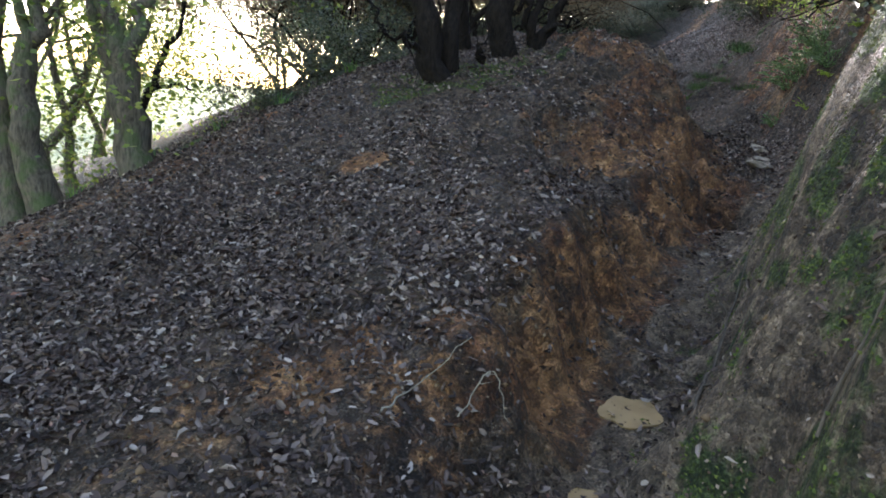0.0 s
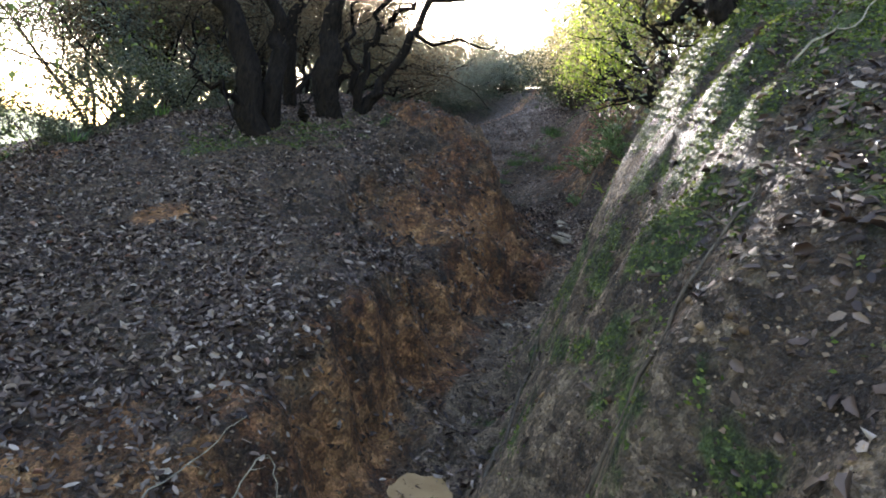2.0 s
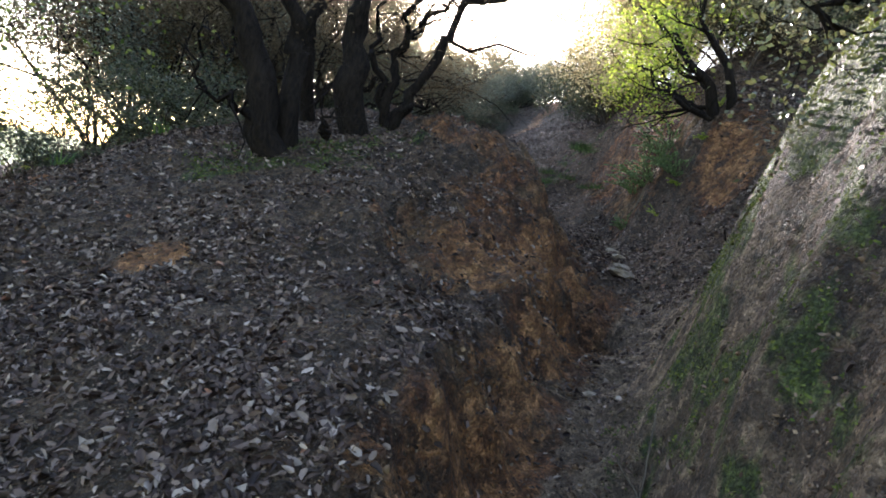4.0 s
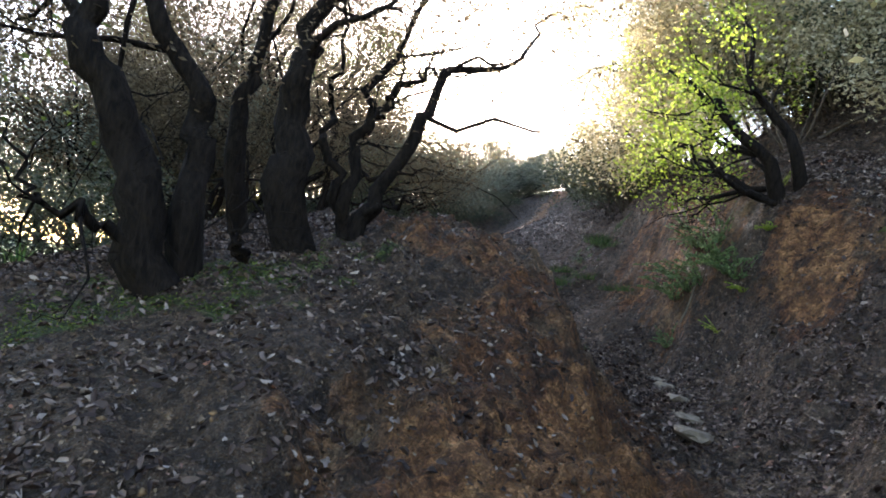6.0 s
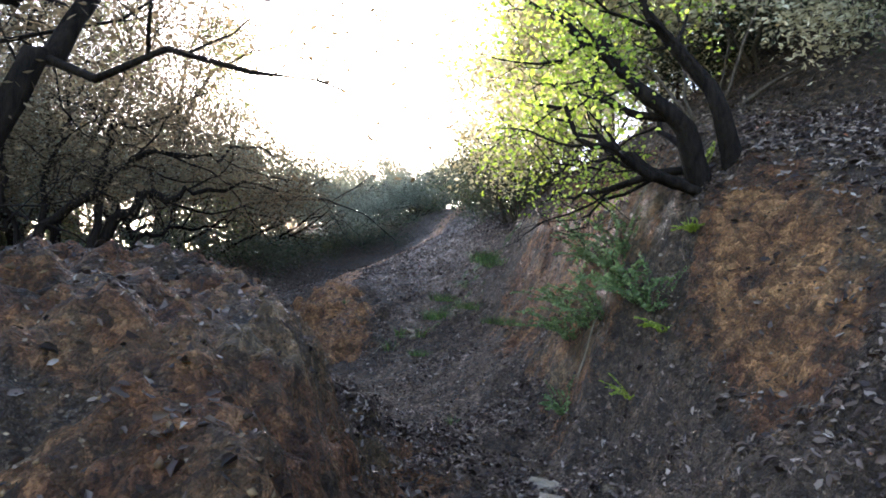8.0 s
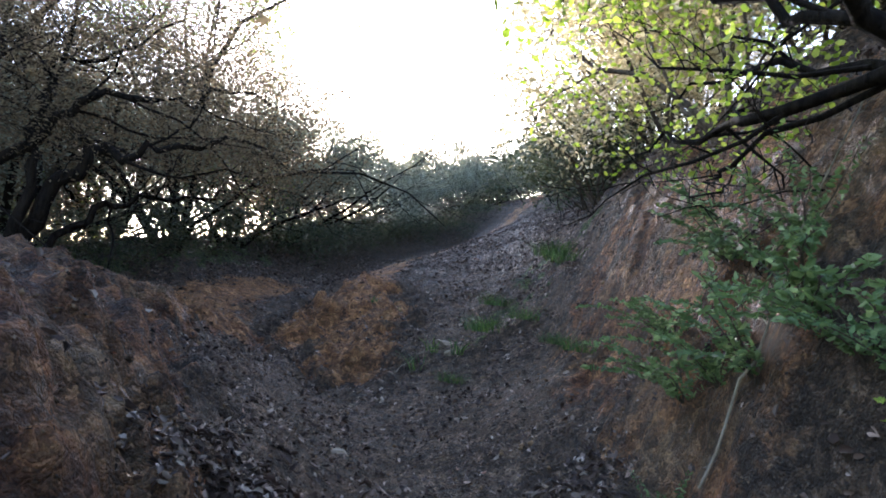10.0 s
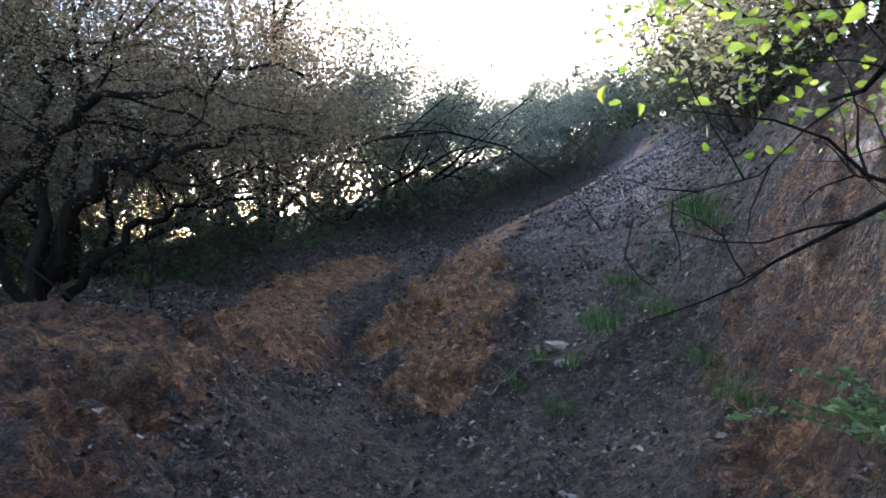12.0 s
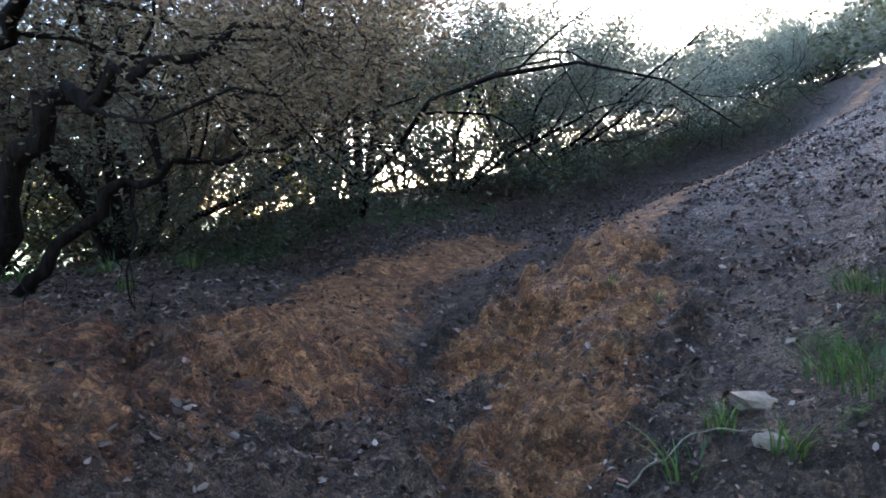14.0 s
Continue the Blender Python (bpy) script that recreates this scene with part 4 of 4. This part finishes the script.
place(under, [(-1.0, 7.6, 0.55), (-0.4, 8.4, 0.8), (0.2, 9.0, 0.75), (3.0, 15.6, 0.8), (3.9, 17.4, 0.9), (5.0, 19.0, 1.0), (5.9, 20.2, 1.0), (7.0, 21.3, 1.0),
              (8.1, 22.6, 1.0), (9.2, 23.6, 1.0), (10.4, 24.8, 1.0), (11.6, 26.0, 1.0), (2.0, 15.0, 0.7), (1.0, 15.5, 0.9), (8.9, 13.2, 1.2), (9.6, 14.6, 1.2), (10.6, 16.4, 1.2), (11.8, 18.2, 1.2), (12.7, 27.6, 1.2), (13.6, 28.3, 1.2), (14.5, 28.9, 1.2), (15.4, 29.4, 1.3), (16.3, 29.0, 1.3), (13.9, 27.3, 0.8), (9.0, 9.4, 1.0), (9.3, 8.2, 1.0), (8.6, 9.3, 0.8),
              (8.3, 8.4, 1.3), (8.6, 7.2, 1.3), (7.6, 5.2, 1.1), (6.8, 3.6, 1.2)], 4)
dry = wild_tree("dry_shrub", 71, 3.3, 6, 0.6, 0.026, twig_bark, straw_mat, 18, 0.18, 0.06,
                "dry straw-coloured brush overhanging the cliff top", "dry brush above the cliff", 5, 0.85, 0.4, 0.24, 0.0)
place(dry, [(7.5, 9.8, 1.0), (8.3, 11.3, 1.15), (9.2, 12.6, 1.0), (8.9, 10.2, 1.3), (7.3, 8.2, 0.85), (10.5, 14.0, 1.0)], 5)
hill_tree = wild_tree("hill_tree", 83, 4.0, 3, 0.5, 0.08, backlit_bark, blue_mat, 22, 0.22, 0.06,
                      "dark evergreen tree on the hill above the cliff", "trees on the hill", 5, 0.8, 0.5, 0.2, 0.04)
place(hill_tree, [(9.6, 8.6, 0.8), (11.0, 10.6, 1.0), (9.4, 6.0, 0.8), (12.5, 15.5, 1.0), (13.6, 19.0, 1.0), (6.5, 0.5, 1.0), (15.5, 22, 1.0)], 6)


# --- the crooked tree on the left bank, its limbs arching over the track
def arch_tree():
    w = Wood(29)
    stems = [
        (0.075, [(2.45, 12.3, 2.4), (2.74, 12.18, 3.13), (2.9, 12.14, 3.4), (3.07, 12.1, 3.63), (3.23, 12.06, 3.57), (3.63, 11.98, 3.67), (4.0, 11.9, 3.85), (4.4, 11.9, 3.8)]),
        (0.065, [(2.05, 12.0, 2.4), (2.07, 12.04, 2.84), (2.23, 12.13, 3.18), (2.55, 12.08, 3.53), (2.87, 12.02, 3.94), (3.13, 11.91, 4.05), (3.64, 11.88, 4.08), (3.95, 11.95, 4.28), (4.4, 12.1, 4.3)]),
        (0.055, [(2.5, 12.25, 2.45), (2.57, 12.1, 3.0), (2.57, 12.09, 3.42), (2.59, 12.1, 3.84), (2.61, 12.12, 4.14), (2.76, 12.08, 4.31), (3.05, 12.1, 4.4), (3.5, 12.2, 4.9)]),
        (0.050, [(2.4, 12.3, 2.45), (2.2, 12.3, 2.95), (2.05, 12.3, 3.6), (2.2, 12.3, 4.3), (2.1, 12.4, 5.2)]),
        (0.045, [(2.5, 12.35, 2.45), (2.9, 12.5, 2.95), (3.3, 12.6, 3.25), (3.8, 12.7, 3.35), (4.3, 12.8, 3.6)]),
        (0.040, [(2.3, 12.2, 2.4), (1.9, 12.0, 3.0), (1.7, 11.7, 3.7), (1.9, 11.4, 4.4), (2.4, 11.2, 4.9)]),
        (0.035, [(2.1, 12.1, 2.45), (1.6, 12.2, 2.9), (1.4, 12.3, 3.6), (1.1, 12.4, 4.4)]),
    ]
    for r, pts in stems:
        w.grow(None, None, 0, r, 3, 0.8, 5, 0.26, 0.02, smooth_path(pts, 24), 0.35, 0.42)
    return tree("heath_tree", w, backlit_bark, heath_mat, 32, 0.2, 0.032, "dark crooked heath tree arching its limbs over the track", "tree", "heath trees round the gully", 0.36, 8, 0.0, True, 3.5)


arch_tree()


# --- a tall tree on the hill with one drooping bough
def drooping_tree():
    w = Wood(37)
    for r, pts in [
        (0.11, [(12.2, 16.8, 5.0), (11.9, 16.7, 6.5), (11.2, 16.4, 7.8), (10.2, 16.1, 8.4), (9.4, 16.0, 8.0), (8.95, 16.0, 7.0)]),
        (0.09, [(12.2, 16.8, 5.2), (12.3, 16.9, 7.0), (12.0, 17.2, 8.6), (11.6, 17.4, 10.0)]),
        (0.05, [(10.8, 16.3, 8.2), (10.1, 16.8, 8.6), (9.6, 17.2, 8.2), (9.3, 17.4, 7.3)]),
    ]:
        w.grow(None, None, 0, r, 3, 0.7, 5, 0.24, -0.06, smooth_path(pts, 18), 0.4, 0.4)
    return tree("hill_tree", w, backlit_bark, blue_mat, 8, 0.16, 0.06, "tall dark tree on the hill with a drooping bough", "tree", "trees on the hill", 0.45, 12, 0.25, True)


drooping_tree()

# ---------------------------------------------------------------- low plants


def blades(name, n, spread, height, width, seed, lean=0.5):
    """A tuft of bent, tapering grass blades in one mesh."""
    rs = np.random.RandomState(seed)
    v, q = [], []
    for k in range(n):
        a, r = rs.uniform(0, 6.28), spread * math.sqrt(rs.rand())
        x, y = r * math.cos(a), r * math.sin(a)
        out = np.array([math.cos(a + rs.normal(0, 0.7)), math.sin(a + rs.normal(0, 0.7)), 0])
        side = np.array([-out[1], out[0], 0]) * width * rs.uniform(0.6, 1.3)
        h, b = height * rs.uniform(0.45, 1.1), lean * rs.uniform(0.3, 1.4)
        for i in range(4):
            f = i / 3
            p = np.array([x, y, -0.02]) + out * h * b * f * f + np.array([0, 0, h * f * (1 - 0.35 * b * f)])
            w = side * (1 - f) ** 0.7
            v += [p - w, p + w]
        o = k * 8
        q += [(o + 2 * i, o + 2 * i + 1, o + 2 * i + 3, o + 2 * i + 2) for i in range(3)]
    return quads_mesh(name, v, q)


def grass_tuft(spots, n, spread, height, width, seed, label, group, material):
    first = new("grass_tuft")
    part("grass", blades("grass", n, spread, height, width, seed, 0.9), material, first)
    tagged(first, label, "grass", group)
    for k, (x, y, s) in enumerate(spots):
        m = pose(x, y, stand(x, y, 0.0), 0, 0, 73 * k)
        t = first if k == 0 else copy_thing(first, m)
        t.matrix_basis = m
        t.scale = (s, s, s)


grass_tuft([(6.86, 12.2, 1.0), (6.7, 11.75, 1.1), (6.95, 11.5, 0.9), (7.68, 12.2, 1.3), (7.8, 12.6, 1.1), (6.1, 11.2, 0.6), (7.1, 12.5, 0.9), (6.5, 9.9, 0.7), (7.4, 11.6, 1.0), (6.75, 10.6, 0.7)],
           300, 0.26, 0.2, 0.0024, 91, "soft green grass tuft on the leafy slope", "grass tufts on the slope", grass_mat)
grass_tuft([(5.96, 11.75, 1.0), (6.15, 11.9, 0.8), (6.3, 11.6, 0.9), (5.95, 13.6, 0.5), (6.2, 13.4, 0.5), (5.3, 8.9, 0.5), (2.2, 13.8, 1.0), (2.6, 14.3, 1.0), (1.9, 13.2, 1.0), (-0.7, 7.1, 1.0), (-1.3, 7.0, 1.0), (0.0, 7.4, 0.9), (2.9, 12.9, 0.7),
            (-2.6, 8.2, 1.1), (-3.0, 7.7, 1.1), (-2.1, 7.6, 1.0)],
           26, 0.09, 0.24, 0.007, 92, "fresh green grass blades growing from bare clay", "grass blades by the path", grass_mat)


def frond(w, rs, length):
    """One arching stem, and the leaflets on both its sides."""
    a = rs.uniform(0, 6.28)
    p = w.bend((0, 0, -0.03), (math.cos(a) * 0.8, math.sin(a) * 0.8, 1.0), length * rs.uniform(0.6, 1.1), 8, 0.1, -0.13)
    w.limb(p, np.linspace(0.004, 0.0015, len(p)), 3)
    cs = []
    for i in range(2, len(p)):
        for f in (0, 0.33, 0.66):
            d = np.cross(p[i] - p[i - 1], (0, 0, 1))
            d = d / (np.linalg.norm(d) + 1e-6)
            cs += [p[i - 1] + (p[i] - p[i - 1]) * f + d * sgn * 0.035 * (1.25 - i / len(p)) for sgn in (1, -1)]
    cs = np.array(cs)
    ns = rs.normal(0, 0.75, cs.shape) + np.array([0, -0.4, 0.7])
    return w.mesh("frond"), leaf_sheet(cs, ns, rs.uniform(0.02, 0.05, len(cs)), rs.uniform(0, 6.28, len(cs)), "foliage", 0.45, 0.3)


def bramble(spots, seed, stems, length, label, group, material):
    first = new("bramble")
    rs = np.random.RandomState(seed)
    for k in range(stems):
        a, b = frond(Wood(seed + k), rs, length)
        part("foliage", b, material, part("frond", a, twig_bark, first))
    tagged(first, label, "plant", group)
    for k, (x, y, s) in enumerate(spots):
        t = pose(x, y, stand(x, y, 0.0), 0, 0, 101 * k)
        made = first if k == 0 else copy_thing(first, t)
        made.matrix_basis = t
        made.scale = (s, s, s)


bramble([(5.62, 7.15, 0.8), (5.7, 7.35, 0.9), (5.78, 7.6, 1.0), (5.85, 7.85, 1.0), (5.95, 8.1, 1.0), (6.0, 8.35, 1.0), (6.1, 8.05, 1.0), (5.95, 7.75, 0.9), (6.15, 8.6, 0.9), (5.75, 8.1, 0.7), (6.2, 8.35, 1.0)],
        93, 16, 0.55, "green bramble and fern trailing down the cliff foot", "brambles on the cliff", fern_mat)
bramble([(5.56, 7.02, 0.55), (5.7, 6.95, 0.45), (5.5, 7.2, 0.5), (6.05, 7.2, 0.5)], 94, 12, 0.4, "bright lime green sprout below the shrub", "bright sprouts", lime_mat)


def moss_cushions():
    rs = np.random.RandomState(5)
    n = 150000
    x, y = rs.uniform(0.9, 4.0, n), rs.uniform(0.3, 4.2, n)
    m = lookup(moss, x, y)
    ok = rs.rand(n) < np.clip((m - 0.25) * 1.3, 0, 1)
    x2, y2 = rs.uniform(0.2, 2.4, n // 4), rs.uniform(6.0, 7.2, n // 4)
    ok2 = rs.rand(n // 4) < np.clip((lookup(moss, x2, y2) - 0.25) * 0.5, 0, 1)
    x, y = np.r_[x[ok], x2[ok2]], np.r_[y[ok], y2[ok2]]
    c = np.stack([x, y, grid_z(x, y) + rs.uniform(0, 0.022, len(x))], 1)
    nrm = ground_normal(x, y) * 0.6 + rs.normal(0, 1, (len(x), 3))
    return leaf_sheet(c, nrm, rs.uniform(0.01, 0.024, len(x)), rs.uniform(0, 6.28, len(x)), "moss", 0.5, 0.2, 0.0, True)


moss_thing = new("moss", moss_cushions())
moss_thing.data.materials.append(moss_mat)
tagged(moss_thing, "bright green moss cushions on the clay banks", "moss", kind="stuff")

# ---------------------------------------------------------------- water, stones, roots, sticks


def puddle(x, y, rx, ry, turn, seed):
    rs = np.random.RandomState(seed)
    bm = bmesh.new()
    ring = []
    for k in range(28):
        a = 6.283 * k / 28
        r = 1 + 0.16 * math.sin(2 * a + seed) + 0.1 * math.sin(5 * a + 2 * seed) + rs.uniform(-0.04, 0.04)
        px, py = rx * r * math.cos(a), ry * r * math.sin(a)
        ring.append(bm.verts.new((px * math.cos(turn) - py * math.sin(turn), px * math.sin(turn) + py * math.cos(turn), 0)))
    top = bm.faces.new(ring)
    ext = bmesh.ops.extrude_face_region(bm, geom=[top])
    for v in [g for g in ext["geom"] if isinstance(g, bmesh.types.BMVert)]:
        v.co.z -= 0.1
    bmesh.ops.recalc_face_normals(bm, faces=bm.faces)
    me = bpy.data.meshes.new("puddle")
    bm.to_mesh(me)
    bm.free()
    ob = new("puddle", me)
    me.materials.append(water_mat)
    ob.location = (x, y, float(grid_z([x], [y])[0]) + 0.008)
    return tagged(ob, "muddy yellow puddle on the gully floor", "puddle")


puddle(1.4, 2.5, 0.12, 0.19, -0.6, 1)
puddle(0.98, 1.95, 0.07, 0.12, -0.6, 4)


def stone(name, x, y, sx, sy, sz, turn, seed, label):
    bm = bmesh.new()
    bmesh.ops.create_icosphere(bm, subdivisions=2, radius=1)
    for v in bm.verts:
        c = v.co.copy()
        v.co *= 1 + 0.5 * noise.noise(c * 1.3 + Vector((seed * 3.1, 0, 0))) + 0.1 * noise.noise(c * 5 + Vector((0, seed, 0)))
        v.co.z = max(min(v.co.z, 0.7), -0.8)
        v.co = Vector((v.co.x * sx, v.co.y * sy, v.co.z * sz))
    me = bpy.data.meshes.new(name)
    bm.to_mesh(me)
    bm.free()
    me.materials.append(stone_mat)
    ob = new(name, me)
    ob.matrix_world = pose(x, y, stand(x, y, 0.15 * sz), 4, 6, turn)
    return tagged(ob, label, "stone", "stones in the gully")


for k, (x, y, sx, sy, sz, turn) in enumerate([(4.2, 6.0, 0.2, 0.13, 0.05, 40), (4.45, 6.35, 0.16, 0.10, 0.05, 70), (4.68, 6.7, 0.17, 0.11, 0.06, 50), (4.95, 7.15, 0.13, 0.10, 0.05, 30),
                                              (5.12, 7.45, 0.16, 0.12, 0.05, 60), (5.35, 8.0, 0.14, 0.1, 0.04, 20), (6.33, 12.05, 0.12, 0.085, 0.05, 20), (6.28, 11.75, 0.085, 0.06, 0.045, 80)]):
    stone("flat_stone", x, y, sx, sy, sz, turn, k + 2, "flat pale sandstone slab half buried in the gully bed")
stone("stone", 2.55, 3.98, 0.05, 0.035, 0.03, 20, 14, "small smooth stone on the gully floor")
stone("stone", 4.9, 9.9, 0.06, 0.05, 0.04, 20, 15, "small smooth stone on the gully floor")


def stick(name, pts, r, material, label, category, lift=0.012, side=0.35):
    """A bent twig or root laid over the ground along a line on the plan."""
    w = Wood(int(pts[0][0] * 100) % 97 + 3)
    plan = smooth_path([(x, y, h) for x, y, h in pts], 16)
    z = grid_z(plan[:, 0], plan[:, 1]) + lift + plan[:, 2]
    path = np.stack([plan[:, 0], plan[:, 1], z], 1)
    path[:, :2] += w.rs.normal(0, 0.006, (16, 2))
    w.limb(path, np.linspace(r, r * 0.4, 16), 6)
    for k in (5, 9, 12):
        d = np.r_[w.rs.normal(0, 1, 2), 0.3]
        w.limb(w.bend(path[k], d, r * 14, 4, 0.25, -0.05), np.linspace(r * 0.5, r * 0.2, 5), 4)
    thing = new(name)
    part("wood", w.mesh("wood"), material, thing)
    return tagged(thing, label, category)


stick("exposed_root", [(1.58, 2.25, 0), (1.66, 2.4, 0), (1.84, 2.62, 0), (2.1, 2.95, 0), (2.35, 3.25, 0)], 0.014, twig_bark, "thin exposed root running along the edge of the clay bank", "root")
stick("exposed_root", [(3.35, 3.9, 0), (3.5, 4.15, 0), (3.55, 4.3, 0), (3.7, 4.5, 0)], 0.022, backlit_bark, "gnarled dark root sticking out of the bank", "root", 0.02)
stick("fallen_stick", [(1.36, 1.42, 0), (1.48, 1.42, 0), (1.62, 1.45, 0), (1.78, 1.46, 0)], 0.009, twig_bark, "dark fallen stick lying on the mossy bank", "stick")
stick("fallen_stick", [(2.1, 1.75, 0.03), (2.3, 1.7, 0.03), (2.55, 1.8, 0.04)], 0.005, pale_bark, "thin dry stick on the leafy bank", "stick")
stick("fallen_branch", [(2.75, 2.7, 0.03), (2.95, 2.55, 0.06), (3.2, 2.3, 0.05)], 0.03, backlit_bark, "dark fallen branch across the top of the bank", "branch", 0.02)
stick("fallen_stick", [(-0.35, 4.1, 0), (-0.6, 4.25, 0), (-0.85, 4.2, 0)], 0.016, backlit_bark, "dark broken root on the leaf slope", "root")
stick("fallen_stick", [(-0.9, 3.85, 0), (-1.1, 3.9, 0), (-1.25, 3.7, 0)], 0.012, backlit_bark, "dark broken root on the leaf slope", "root")
stick("fallen_stick", [(0.5, 2.1, 0.02), (0.62, 2.2, 0.03), (0.7, 2.1, 0.02)], 0.004, pale_bark, "thin pale twig hanging over the cut", "stick")
stick("fallen_stick", [(0.2, 2.05, 0.01), (0.35, 2.2, 0.01), (0.55, 2.3, 0.02)], 0.004, pale_bark, "thin pale twig hanging over the cut", "stick")
stick("fallen_stick", [(5.7, 11.75, 0.02), (6.0, 11.85, 0.05), (6.3, 11.75, 0.02)], 0.005, pale_bark, "thin bent dry twig over the stones", "stick")
stick("fallen_stick", [(6.6, 6.3, 0.03), (6.9, 6.4, 0.12), (7.1, 6.6, 0.3), (7.2, 6.8, 0.6)], 0.008, pale_bark, "long pale dry twig above the leafy slope", "stick")
stick("fallen_stick", [(5.7, 7.9, 0.05), (5.9, 7.75, 0.12), (6.1, 7.6, 0.2)], 0.006, pale_bark, "long pale dry twig above the leafy slope", "stick")
stick("fallen_log", [(6.6, 5.9, 0.05), (7.0, 6.1, 0.06), (7.6, 6.5, 0.08)], 0.06, backlit_bark, "dark fallen log on the hillside", "log", 0.03)


# ---------------------------------------------------------------- crumbs of clay
def soil_crumbs():
    """Loose clods on bare faces and the bed, eight faces each."""
    rs = np.random.RandomState(15)
    n = 90000
    x, y = rs.uniform(-1.5, 7.5, n), rs.uniform(1.0, 14.5, n)
    bare = np.maximum(lookup(clay, x, y), 0.8 * lookup(grey, x, y))
    ok = rs.rand(n) < 0.12 + 0.5 * bare * np.clip(0.5 + fbm(np.stack([x, y, 0 * x], 1), 0.3, 2, 8), 0, 1)
    x, y = x[ok], y[ok]
    k = len(x)
    r = 0.004 + 0.016 * rs.rand(k) ** 5
    c = np.stack([x, y, grid_z(x, y) + r * 0.2], 1)
    q = np.array([(1, 0, 0), (0, 1, 0), (-1, 0, 0), (0, -1, 0), (0, 0, 0.8), (0, 0, -0.8)], float)
    pts = q[None] * rs.uniform(0.6, 1.3, (k, 6, 3)) + rs.normal(0, 0.18, (k, 6, 3))
    a = rs.uniform(0, 6.28, k)
    rot = np.stack([np.stack([np.cos(a), -np.sin(a)], 1), np.stack([np.sin(a), np.cos(a)], 1)], 1)
    pts[..., :2] = np.einsum("nij,nkj->nki", rot, pts[..., :2])
    verts = (c[:, None, :] + pts * r[:, None, None]).reshape(-1, 3)
    tri = np.array([(0, 1, 4), (1, 2, 4), (2, 3, 4), (3, 0, 4), (1, 0, 5), (2, 1, 5), (3, 2, 5), (0, 3, 5)])
    faces = (np.arange(k)[:, None, None] * 6 + tri[None]).reshape(-1, 3)
    return quads_mesh("soil_crumbs", verts, faces)


crumbs = new("soil_crumbs", soil_crumbs())
crumbs.data.materials.append(crumb_mat)
tagged(crumbs, "loose crumbs of brown clay on the bare banks", "soil", kind="stuff")
